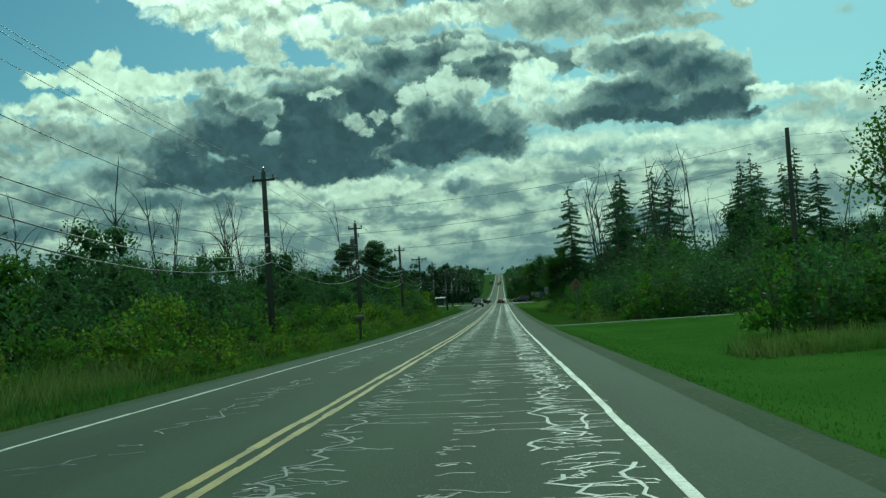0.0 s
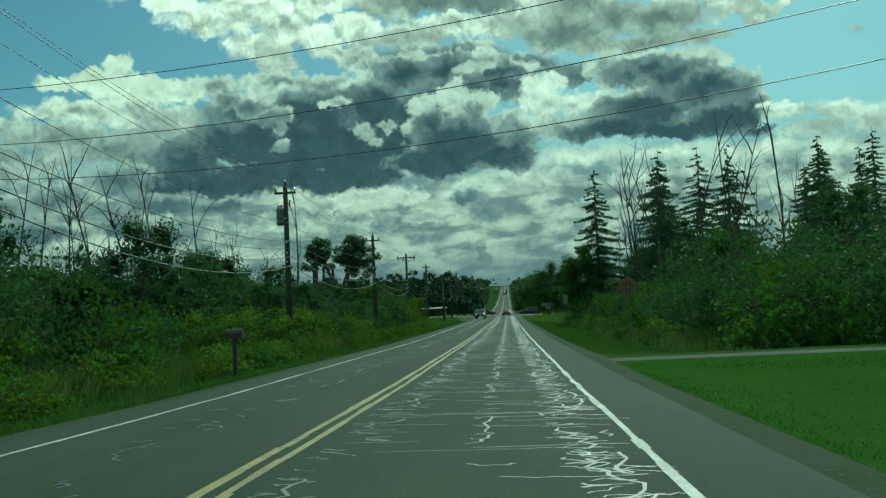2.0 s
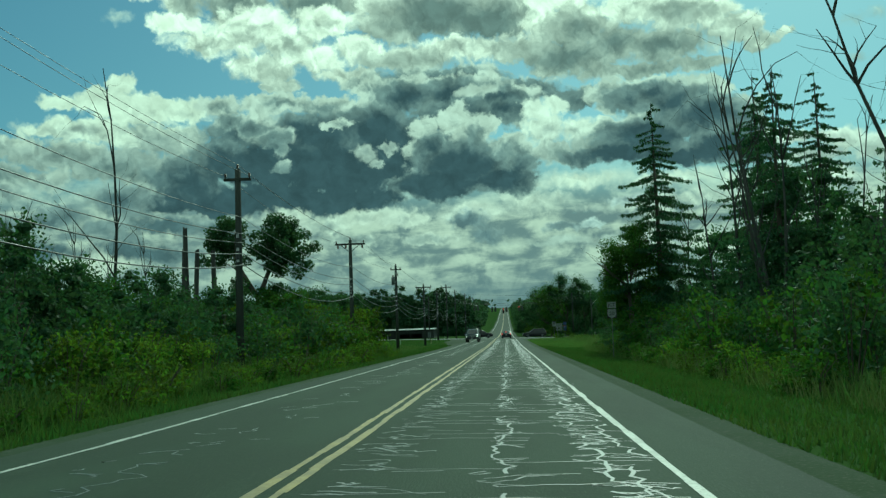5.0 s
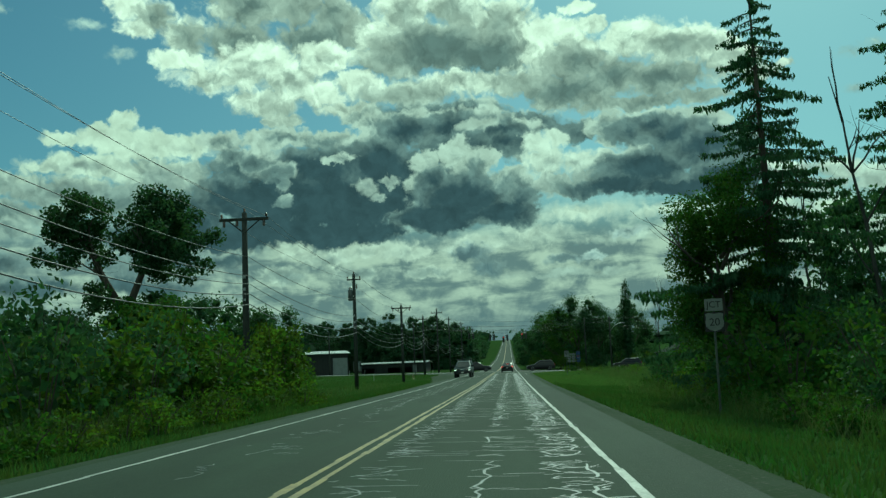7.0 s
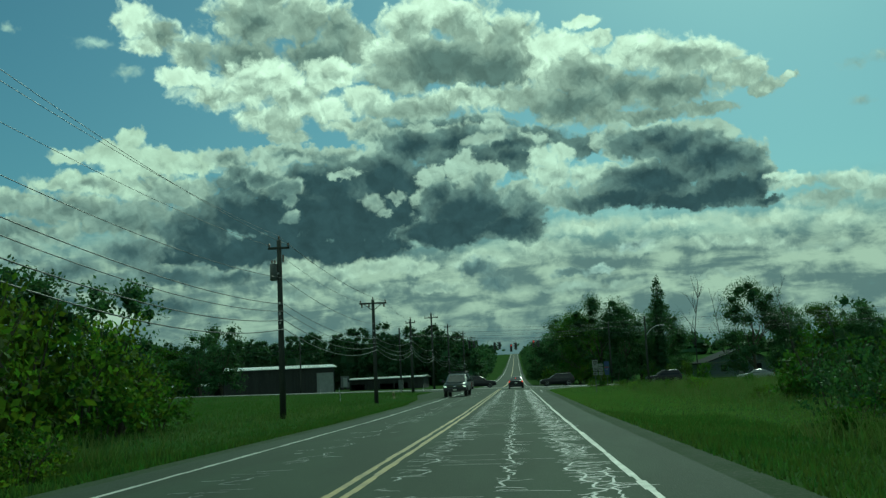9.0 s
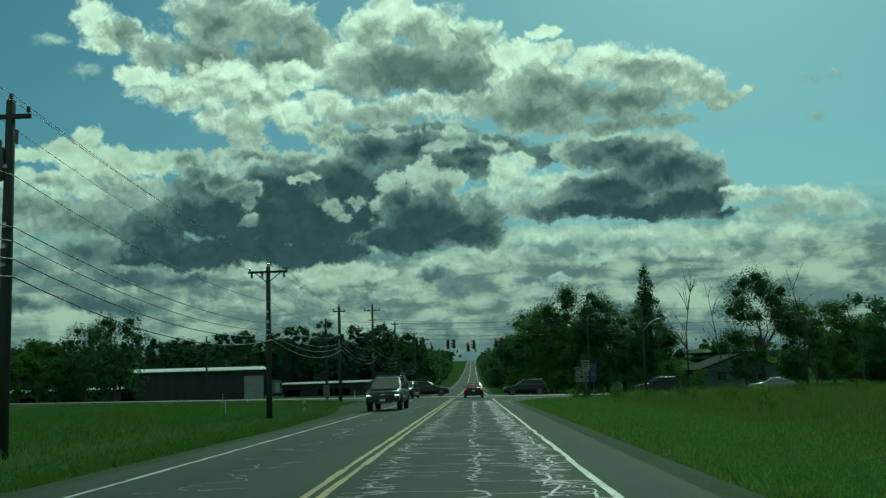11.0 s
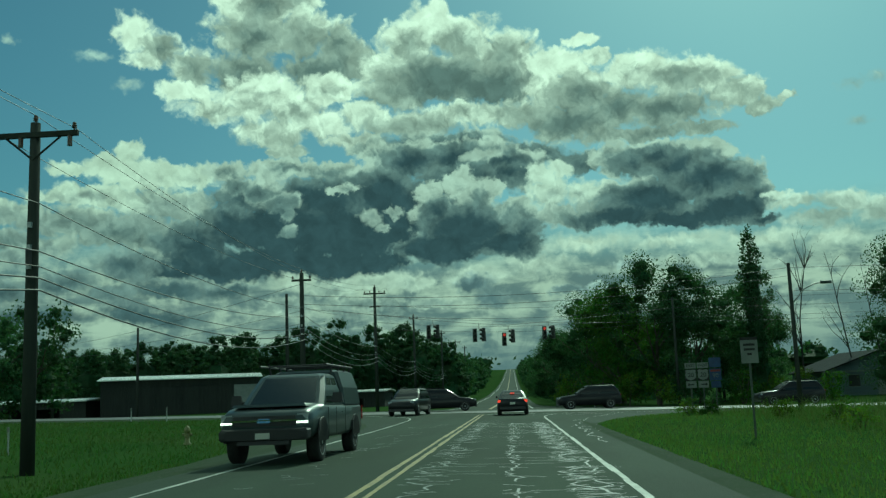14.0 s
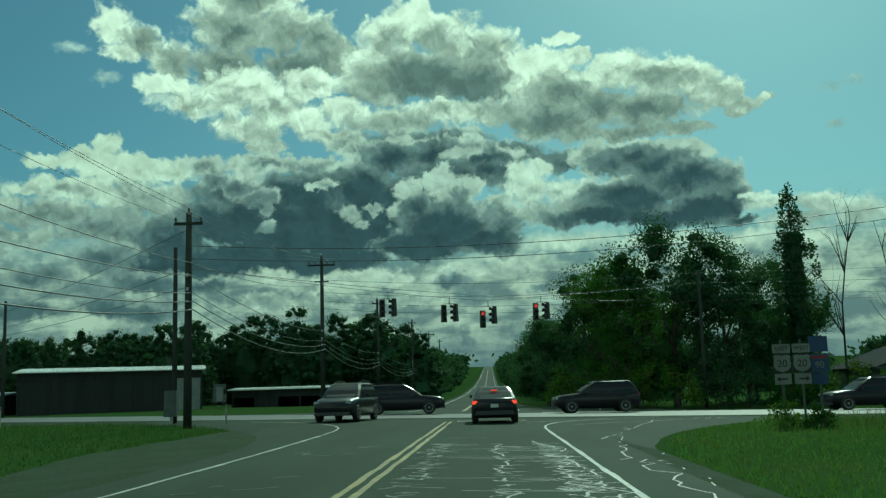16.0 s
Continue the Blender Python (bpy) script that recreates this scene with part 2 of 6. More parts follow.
# torn pale patches over the dark bank
cloud(-7.9, 10.7, 0.7, 0.5, 0.25)
cloud(-6.4, 11.0, 0.7, 0.3, 0.25)
cloud(-7.2, 10.2, 0.5, 0.3, 0.25)
cloud(-1.5, 13.9, 1.3, 0.4, 0.1)
bank((0.44, 0.48, 0.44), (0.25, 0.29, 0.285), (0.14, 0.18, 0.19), 0.35, 10.8)
# pale cloud between the dark banks
cloud(2.0, 12.5, 1.0, 0.8, 0.1)
cloud(2.7, 11.5, 1.5, 1.1, 0.3)
cloud(4.7, 11.5, 1.4, 0.9, 0.2)
cloud(6.0, 11.6, 1.3, 0.6, 0.1)
cloud(3.6, 10.3, 2.1, 0.8, 0.6)
cloud(5.6, 10.5, 1.9, 0.8, 0.6)
cloud(3.1, 12.9, 1.0, 0.6, 0.1)
bank((0.66, 0.7, 0.62), (0.4, 0.44, 0.41), (0.17, 0.21, 0.21), 0.26, 11.3)
# the dark heap on the right
cloud(7.4, 13.1, 2.2, 1.1, 0.8)
cloud(9.9, 12.8, 2.8, 1.3, 0.95)
cloud(8.7, 13.4, 3.4, 0.8, 0.9)
cloud(12.1, 12.9, 1.2, 0.9, 0.6)
cloud(11.7, 11.7, 2.7, 1.4, 1)
cloud(13.8, 11.5, 1.1, 0.9, 0.55)
cloud(14.3, 10.4, 1.0, 0.9, 0.6)
cloud(8.2, 11.0, 3.1, 1.4, 1)
cloud(12.7, 10.0, 2.4, 0.9, 1)
cloud(6.5, 10.0, 3.4, 0.6, 0.8)
cloud(10.3, 9.6, 3.6, 0.6, 1)
cloud(14.5, 9.3, 1.3, 0.3, 0.6)
bank((0.5, 0.54, 0.49), (0.19, 0.235, 0.24), (0.052, 0.079, 0.098), 0.17, 11.8)
# the rounded heap before the dark bank
cloud(-4.2, 12.1, 0.7, 0.6, 0.2)
cloud(-2.5, 12.4, 1.0, 1.0, 0.3)
cloud(-1.5, 11.5, 1.3, 1.1, 0.5)
cloud(-0.5, 12.0, 0.7, 0.6, 0.15)
cloud(0.4, 10.6, 1.2, 0.9, 0.4)
cloud(1.3, 9.6, 0.9, 1.2, 0.6)
cloud(-3.9, 10.8, 1.3, 1.3, 0.8)
cloud(-2.3, 9.9, 3.0, 1.6, 1.2)
cloud(-0.0, 8.9, 2.1, 1.0, 1.1)
cloud(-3.6, 8.7, 3.3, 0.9, 1.2)
bank((0.5, 0.54, 0.49), (0.19, 0.235, 0.24), (0.052, 0.079, 0.098), 0.17, 10.7)
# pale cloud at the right
cloud(15.3, 10.4, 0.8, 0.3, 0)
cloud(16.3, 9.9, 1.6, 0.5, 0.1)
cloud(18.6, 9.8, 1.8, 0.6, 0.15)
cloud(17.4, 9.0, 2.2, 0.5, 0.25)
cloud(20.5, 9.3, 1.9, 0.8, 0.2)
bank((0.7, 0.74, 0.66), (0.44, 0.48, 0.44), (0.22, 0.26, 0.26), 0.35, 10.7)
# small wisps in the clear sky
cloud(-23.6, 19.2, 1.4, 0.4, 0)
cloud(-21.7, 17.8, 0.9, 0.4, 0)
cloud(19.7, 15.9, 0.8, 0.5, 0)
cloud(20.9, 16.1, 0.9, 0.5, 0)
cloud(19.8, 13.8, 0.8, 0.4, 0)
cloud(-29.2, 19.8, 0.7, 0.3, 0)
cloud(-27.6, 19.8, 0.5, 0.3, 0)
bank((0.44, 0.51, 0.5), (0.36, 0.43, 0.43), (0.3, 0.36, 0.38), 0.8, 18.1)
# the dim bank low on the left
cloud(-27.4, 8.3, 1.7, 0.8, 0.3)
cloud(-25.4, 9.0, 1.8, 0.7, 0.3)
cloud(-27.9, 6.5, 2.3, 0.9, 0.55)
cloud(-24.8, 7.0, 2.4, 0.8, 0.6)
cloud(-21.6, 7.9, 2.4, 1.2, 0.75)
cloud(-22.4, 6.4, 1.8, 0.6, 0.35)
cloud(-19.1, 6.6, 2.8, 0.8, 0.75)
cloud(-25.6, 5.1, 3.2, 0.6, 0.7)
cloud(-20.3, 5.1, 3.4, 0.6, 0.7)
cloud(-16.0, 6.6, 2.2, 0.6, 0.6)
bank((0.42, 0.46, 0.42), (0.22, 0.265, 0.27), (0.085, 0.12, 0.14), 0.4, 8.4)
# small heaps near the horizon
cloud(-12.2, 7.1, 1.3, 0.5, 0.15)
cloud(-10.2, 6.6, 1.6, 0.6, 0.35)
cloud(-7.9, 7.0, 1.6, 0.5, 0.2)
cloud(-5.7, 6.8, 2.0, 0.6, 0.3)
cloud(-12.8, 5.6, 1.6, 0.6, 0.5)
cloud(-8.3, 5.5, 2.3, 0.5, 0.4)
cloud(-4.4, 5.5, 1.6, 0.4, 0.3)
bank((0.54, 0.57, 0.5), (0.32, 0.36, 0.34), (0.12, 0.16, 0.18), 0.3, 6.4)
# bluish heaps before the pale streaks
cloud(-2.1, 6.5, 1.4, 0.6, 0.9)
cloud(-1.1, 5.7, 1.3, 0.5, 0.8)
cloud(3.4, 6.0, 1.3, 0.4, 0.5)
cloud(7.0, 7.4, 1.2, 0.3, 0.3)
cloud(5.0, 6.2, 0.9, 0.3, 0.3)
bank((0.42, 0.47, 0.46), (0.22, 0.27, 0.285), (0.12, 0.16, 0.185), 0.35, 6.4)
bg = W.add("ShaderNodeBackground")
W.put(bg.inputs[0], colour)
bg.inputs[1].default_value = 1.0
W.put(W.add("ShaderNodeOutputWorld").inputs[0], bg.outputs[0])

lamp = bpy.data.lights.new("sun", "SUN")
lamp.energy, lamp.angle, lamp.color = 2.3, radians(2.5), (1.0, 0.95, 0.86)
sun = new("sun", lamp)
sx, sy = math.sin(radians(SUN_AZ)) * math.cos(radians(SUN_EL)), math.cos(radians(SUN_AZ)) * math.cos(radians(SUN_EL))
sun.matrix_world = look((sx * 90, sy * 90, math.sin(radians(SUN_EL)) * 90), (0, 0, 0))


# ---- materials ----
def material(name, base, second=None, rough=0.8, metal=0.0, scale=4.0, fine=40.0, bump=0.2, third=None, spread=0.0, stretch=(1, 1, 1), spec=0.5, see=0.0, coat=0.0, gloss=0.08):
    """A surface with variation at two scales. second: the colour of its large patches; third: of its fine grain; spread: brightness that differs from object to object;
    see: how much light shines through a leaf."""
    m = bpy.data.materials.new(name)
    m.use_nodes = True
    n = Nodes(m.node_tree)
    n.t.nodes.clear()
    out = n.add("ShaderNodeOutputMaterial")
    p = n.add("ShaderNodeBsdfPrincipled")
    where = n.vmath("MULTIPLY", n.add("ShaderNodeTexCoord").outputs["Object"], stretch)
    big = n.noise(where, scale, 4.0, 0.6)[0]
    small = n.noise(where, fine, 3.0, 0.6)[0]
    second = second or tuple(c * 0.8 for c in base)
    third = third or tuple(c * 0.85 for c in base)
    col = n.mix(n.ramp(big, 0.38, 0.62), base, second)
    col = n.mix(n.ramp(small, 0.5, 0.72, 0.0, 0.7), col, third)
    if spread:
        rnd = n.add("ShaderNodeObjectInfo").outputs["Random"]
        isle = n.add("ShaderNodeNewGeometry").outputs["Random Per Island"]
        mixv = n.math("MULTIPLY", n.math("ADD", n.math("MULTIPLY", rnd, 0.4), n.math("MULTIPLY", isle, 0.6)), 2 * spread)
        hsv = n.add("ShaderNodeHueSaturation")
        n.put(hsv.inputs["Color"], col)
        n.put(hsv.inputs["Value"], n.math("ADD", mixv, 1.0 - spread))
        n.put(hsv.inputs["Hue"], n.math("ADD", n.math("MULTIPLY", isle, 0.05), 0.475))
        col = hsv.outputs[0]
    n.put(p.inputs["Base Color"], col)
    n.put(p.inputs["Roughness"], n.ramp(small, 0.3, 0.7, max(rough - 0.08, 0.02), min(rough + 0.08, 1.0)))
    p.inputs["Metallic"].default_value = metal
    p.inputs["Specular IOR Level"].default_value = spec
    p.inputs["Coat Weight"].default_value, p.inputs["Coat Roughness"].default_value = coat, gloss
    if bump:
        b = n.add("ShaderNodeBump")
        b.inputs["Strength"].default_value, b.inputs["Distance"].default_value = bump, 0.02
        n.put(b.inputs["Height"], small)
        n.put(p.inputs["Normal"], b.outputs[0])
    shader = p.outputs[0]
    if see:
        tr = n.add("ShaderNodeBsdfTranslucent")
        n.put(tr.inputs[0], n.mix(1.0, col, (1.1, 1.25, 0.6), "MULTIPLY"))
        ms = n.add("ShaderNodeMixShader")
        ms.inputs[0].default_value = see
        n.put(ms.inputs[1], shader)
        n.put(ms.inputs[2], tr.outputs[0])
        shader = ms.outputs[0]
    n.put(out.inputs[0], shader)
    return m


def plain(name, base, rough=0.5, metal=0.0, emit=0.0, coat=0.0):
    m = bpy.data.materials.new(name)
    m.use_nodes = True
    p = m.node_tree.nodes["Principled BSDF"]
    p.inputs["Base Color"].default_value = (*base, 1)
    p.inputs["Roughness"].default_value, p.inputs["Metallic"].default_value = rough, metal
    p.inputs["Coat Weight"].default_value = coat
    if emit:
        p.inputs["Emission Color"].default_value, p.inputs["Emission Strength"].default_value = (*base, 1), emit
    return m


ASPHALT = material("worn asphalt", (0.034, 0.053, 0.034), (0.026, 0.040, 0.026), rough=0.85, scale=0.35, fine=30, bump=0.35, third=(0.070, 0.088, 0.064), stretch=(1.6, 0.25, 1), spec=0.12)
CROSS_ASPHALT = material("pale asphalt", (0.10, 0.10, 0.098), (0.08, 0.08, 0.078), rough=0.55, scale=0.3, fine=30, bump=0.2, third=(0.14, 0.14, 0.13))
DARK_GRAVEL = material("dark packed shoulder gravel", (0.046, 0.064, 0.040), (0.036, 0.056, 0.028), rough=0.95, scale=0.5, fine=14, bump=0.6, third=(0.10, 0.10, 0.085), spec=0.04)
TAR = material("crack sealing tar", (0.018, 0.018, 0.019), (0.03, 0.03, 0.03), rough=0.55, scale=3, fine=25, bump=0.5, spec=1.0, coat=1.0, gloss=0.34)
WHITE_LINE = material("worn white road paint", (0.48, 0.49, 0.45), (0.34, 0.35, 0.32), rough=0.6, scale=1.5, fine=22, bump=0.2, third=(0.16, 0.17, 0.15))
YELLOW_LINE = material("worn yellow road paint", (0.31, 0.245, 0.085), (0.20, 0.165, 0.07), rough=0.6, scale=1.5, fine=22, bump=0.2, third=(0.2, 0.15, 0.06))
GROUND = material("rough grass", (0.037, 0.073, 0.021), (0.046, 0.076, 0.025), rough=0.95, scale=0.12, fine=3.0, bump=0.5, third=(0.035, 0.065, 0.018), spec=0.0)
LAWN = material("mown lawn", (0.043, 0.092, 0.017), (0.036, 0.080, 0.015), rough=0.95, scale=0.35, fine=9.0, bump=0.9, third=(0.034, 0.075, 0.009), spec=0.0)
BLADE = material("grass blades", (0.056, 0.106, 0.030), (0.072, 0.110, 0.036), rough=0.7, scale=0.3, fine=5, bump=0, spread=0.35, see=0.35, spec=0.0)
LAWN_BLADE = material("mown grass blades", (0.045, 0.096, 0.018), (0.054, 0.100, 0.021), rough=0.75, scale=0.4, fine=5, bump=0, spread=0.3, see=0.3, spec=0.0)
BLADE_LIGHT = material("pale field grass", (0.086, 0.142, 0.044), (0.102, 0.145, 0.052), rough=0.7, scale=0.3, fine=5, bump=0, spread=0.4, see=0.4, spec=0.0)
STRAW = material("dry weed stalks", (0.14, 0.175, 0.07), (0.085, 0.145, 0.038), rough=0.8, scale=0.3, fine=5, bump=0, spread=0.35, see=0.2, spec=0.0)
LEAF = material("broad leaves", (0.050, 0.098, 0.020), (0.060, 0.108, 0.022), rough=0.65, scale=0.5, fine=6, bump=0, spread=0.6, see=0.45, spec=0.05)
LEAF_LIGHT = material("light brush leaves", (0.100, 0.145, 0.024), (0.055, 0.102, 0.020), rough=0.65, scale=0.5, fine=6, bump=0, spread=0.7, see=0.48, spec=0.05)
LEAF_DARK = material("dark leaves", (0.050, 0.098, 0.046), (0.058, 0.102, 0.050), rough=0.65, scale=0.5, fine=6, bump=0, spread=0.5, see=0.38, spec=0.05)
NEEDLE = material("spruce needles", (0.050, 0.104, 0.056), (0.060, 0.112, 0.060), rough=0.65, scale=0.6, fine=8, bump=0, spread=0.35, see=0.35, spec=0.05)
BARK = material("grey bark", (0.10, 0.090, 0.075), (0.07, 0.063, 0.052), rough=0.95, scale=2, fine=14, bump=0.7, stretch=(1, 1, 0.25), spec=0.04)
DEAD = material("bare dead wood", (0.070, 0.073, 0.067), (0.048, 0.050, 0.046), rough=0.95, scale=2, fine=14, bump=0.5, stretch=(1, 1, 0.25), spec=0.04)
POLE = material("weathered pole wood", (0.052, 0.058, 0.052), (0.036, 0.040, 0.036), rough=0.95, scale=1.2, fine=18, bump=0.5, stretch=(1, 1, 0.12), spec=0.04)
CABLE = plain("cable sheath", (0.03, 0.03, 0.032), 0.5)
STEEL = material("galvanised steel", (0.42, 0.43, 0.43), (0.34, 0.35, 0.35), rough=0.45, metal=0.7, scale=6, fine=50, bump=0.05)
PORCELAIN = plain("brown insulator glaze", (0.10, 0.07, 0.055), 0.25)
GREY_TANK = material("grey painted tank", (0.085, 0.10, 0.10), (0.065, 0.075, 0.075), rough=0.5, scale=3, fine=30, bump=0.03)


# ---- mesh helpers ----
class Geo:
    """Gathers vertices and faces of one mesh."""

    def __init__(self):
        self.v, self.f = [], []

    def quad(self, a, b, c, d):
        n = len(self.v)
        self.v += [tuple(a), tuple(b), tuple(c), tuple(d)]
        self.f.append((n, n + 1, n + 2, n + 3))
        return self

    def box(self, x0, y0, z0, x1, y1, z1, taper=0.0):
        n = len(self.v)
        t = taper
        self.v += [(x0, y0, z0), (x1, y0, z0), (x1, y1, z0), (x0, y1, z0),
                   (x0 + t, y0 + t, z1), (x1 - t, y0 + t, z1), (x1 - t, y1 - t, z1), (x0 + t, y1 - t, z1)]
        self.f += [tuple(n + i for i in q) for q in ((0, 3, 2, 1), (4, 5, 6, 7), (0, 1, 5, 4), (1, 2, 6, 5), (2, 3, 7, 6), (3, 0, 4, 7))]
        return self

    def tube(self, points, radii, sides=6, caps=True):
        """A tapered tube along a line of points."""
        n = len(self.v)
        pts = [Vector(p) for p in points]
        if isinstance(radii, (int, float)):
            radii = [radii] * len(pts)
        for i, p in enumerate(pts):
            d = (pts[min(i + 1, len(pts) - 1)] - pts[max(i - 1, 0)]).normalized()
            u = d.cross(Vector((0, 1, 0)) if abs(d.y) < 0.9 else Vector((1, 0, 0))).normalized()
            w = d.cross(u)
            for k in range(sides):
                a = 2 * math.pi * k / sides
                self.v.append(tuple(p + (u * math.cos(a) + w * math.sin(a)) * radii[i]))
        for i in range(len(pts) - 1):
            for k in range(sides):
                a, b = n + i * sides + k, n + i * sides + (k + 1) % sides
                self.f.append((a, b, b + sides, a + sides))
        if caps:
            self.f.append(tuple(n + k for k in reversed(range(sides))))
            m = n + (len(pts) - 1) * sides
            self.f.append(tuple(m + k for k in range(sides)))
        return self

    def loft(self, rings, caps=True):
        """Skin over rings of as many points each."""
        n, k = len(self.v), len(rings[0])
        for r in rings:
            self.v += [tuple(p) for p in r]
        for i in range(len(rings) - 1):
            for j in range(k):
                a, b = n + i * k + j, n + i * k + (j + 1) % k
                self.f.append((a, b, b + k, a + k))
        if caps:
            self.f.append(tuple(n + j for j in reversed(range(k))))
            self.f.append(tuple(n + (len(rings) - 1) * k + j for j in range(k)))
        return self

    def mesh(self, name, mat, smooth=False):
        me = bpy.data.meshes.new(name)
        me.from_pydata(self.v, [], self.f)
        me.materials.append(mat)
        if smooth:
            me.shade_smooth()
        me.update()
        return me

    def make(self, name, mat, parent=None, smooth=False, label="", at=None, kind=""):
        ob = new(name, self.mesh(name, mat, smooth))
        if at is not None:
            ob.matrix_basis = at
        if parent is not None:
            ob.parent = parent
        if label or kind:
            tagged(ob, label, kind=kind)
        return ob


def thing(name, label, category, at=None, group="", kind=""):
    ob = new(name)
    ob.empty_display_size = 0.3
    if at is not None:
        ob.matrix_basis = at
    return tagged(ob, label, category, group, kind)


# ---- lie of the land ----
PROFILE_Y = (-80, -20, 0, 35, 70, 110, 200, 260, 300, 360, 460, 600, 800, 1050, 1350, 1600, 1800, 2400)
PROFILE_Z = (1.6, 1.15, 0.95, 0.60, 0.21, 0.0, 0.0, 0.25, 0.41, 0.55, 1.7, 4.6, 11.0, 21.0, 33.0, 40.0, 42.0, 30.0)
EDGE_R, EDGE_L = 4.75, -4.55
CROSS_Y, CROSS_W, SKEW = 297.5, 6.6, -0.10


def prof(y):
    return float(np.interp(y, PROFILE_Y, PROFILE_Z))


def ease(a, b, v):
    t = min(max((v - a) / (b - a), 0.0), 1.0)
    return t * t * (3 - 2 * t)


def road_z(x, y):
    """The road's crowned surface; near the crossing it takes on the other road's fall to the right."""
    near = ease(262, 292, y) * (1 - ease(304, 330, y))
    return prof(y) - 0.02 * min(abs(x), 6.0) * (1 - near) - 0.016 * max(min(x, 70), -70) * near


def cross_mid(x):
    return CROSS_Y + SKEW * x


def land(x, y):
    """Height of the ground: a shallow ditch beside the road, then rolling ground."""
    z = prof(y)
    near = ease(262, 292, y) * (1 - ease(304, 330, y))
    a = abs(x)
    e = EDGE_R if x > 0 else -EDGE_L
    side = ease(e, e + 3.5, a)
    hollow = 1 - ease(252, 272, y) * (1 - ease(330, 350, y))
    if x > 0:
        hollow *= ease(3.4, 7.0, abs(y - 79.5))
    ditch = -0.13 - hollow * (0.35 * side - (0.25 * ease(8.5, 13, a) if x < 0 else 0.12 * ease(10, 15, a)))
    flat = 0.02 - 0.016 * max(min(x, 70), -70)
    from_cross = abs(y - cross_mid(x))
    keep = 1 - ease(CROSS_W, CROSS_W + 7, from_cross)
    z += (ditch if a > e else -0.16) * (1 - keep) * 1.0 + keep * (-0.14)
    z += flat * near * (1.0 if a > e else 1.0)
    if a > 14:
        z += 0.25 * (noise.noise((x * 0.03, y * 0.03, 0.0))) * ease(14, 30, a) * (1 - keep)
    return z


def sheet(name, xs, ys, zfun, mat, label, category, kind="structure", cut=None):
    g = Geo()
    for y in ys:
        for x in xs:
            g.v.append((x, y, zfun(x, y)))
    w = len(xs)
    for j in range(len(ys) - 1):
        for i in range(w - 1):
            if cut and cut(0.5 * (xs[i] + xs[i + 1]), 0.5 * (ys[j] + ys[j + 1])):
                continue
            a = j * w + i
            g.f.append((a, a + 1, a + w + 1, a + w))
    return tagged(g.make(name, mat, smooth=True), label, category, kind=kind)


def span(*runs):
    """Numbers from run to run: (start, end, step) ..."""
    out = []
    for a, b, s in runs:
        n = max(int(round((b - a) / s)), 1)
        out += [a + (b - a) * i / n for i in range(n)]
    return out + [runs[-1][1]]


GX = span((-3000, -400, 260), (-400, -60, 20), (-60, -16, 3), (-16, -4, 0.6), (-4, 4, 2), (4, 16, 0.6), (16, 60, 3), (60, 400, 20), (400, 3000, 260))
GY = span((-900, -80, 80), (-80, -10, 8), (-10, 330, 2), (330, 460, 8), (460, 2400, 40), (2400, 4600, 200))
ground = sheet("ground", GX, GY, land, GROUND, "rough green roadside grass and weeds", "ground")
road = sheet("road", (EDGE_L, -3.6, -1.8, 0.0, 1.8, 3.6, EDGE_R), span((-80, 10, 5), (10, 330, 2), (330, 2350, 20)), lambda x, y: road_z(x, y) + 0.0, ASPHALT,
             "worn grey two-lane asphalt road with sealed cracks", "road")


def cross_z(x, y):
    return prof(CROSS_Y) - 0.016 * max(min(x, 70), -70) + 0.012


g = Geo()
for x in span((-400, -40, 20), (-40, 40, 4), (40, 400, 20)):
    m = cross_mid(x)
    for dy in (-CROSS_W, -2.5, 2.5, CROSS_W):
        g.v.append((x, m + dy, cross_z(x, m + dy)))
for j in range(len(g.v) // 4 - 1):
    for i in range(3):
        a = j * 4 + i
        g.f.append((a, a + 4, a + 5, a + 1))
cross_road = tagged(g.make("cross_road", CROSS_ASPHALT, smooth=True), "pale smooth asphalt highway crossing the road", "road", kind="structure")


# gravel slopes from the highway's edges to the grass
for sign in (-1, 1):
    g = Geo()
    for x in span((-400, -40, 20), (-40, 40, 2), (40, 400, 20)):
        m = cross_mid(x)
        for dy, dz in ((CROSS_W - 0.05, -0.004), (CROSS_W + 0.35, -0.05), (CROSS_W + 1.0, None)):
            y = m + sign * dy
            g.v.append((x, y, land(x, y) - 0.02 if dz is None else cross_z(x, y) + dz))
    for j in range(len(g.v) // 3 - 1):
        for a in (3 * j, 3 * j + 1):
            g.f.append((a, a + 1, a + 4, a + 3) if sign < 0 else (a, a + 3, a + 4, a + 1))
    tagged(g.make("gravel_verge", DARK_GRAVEL, smooth=True), "thin gravel slope along the highway", "verge", kind="structure")


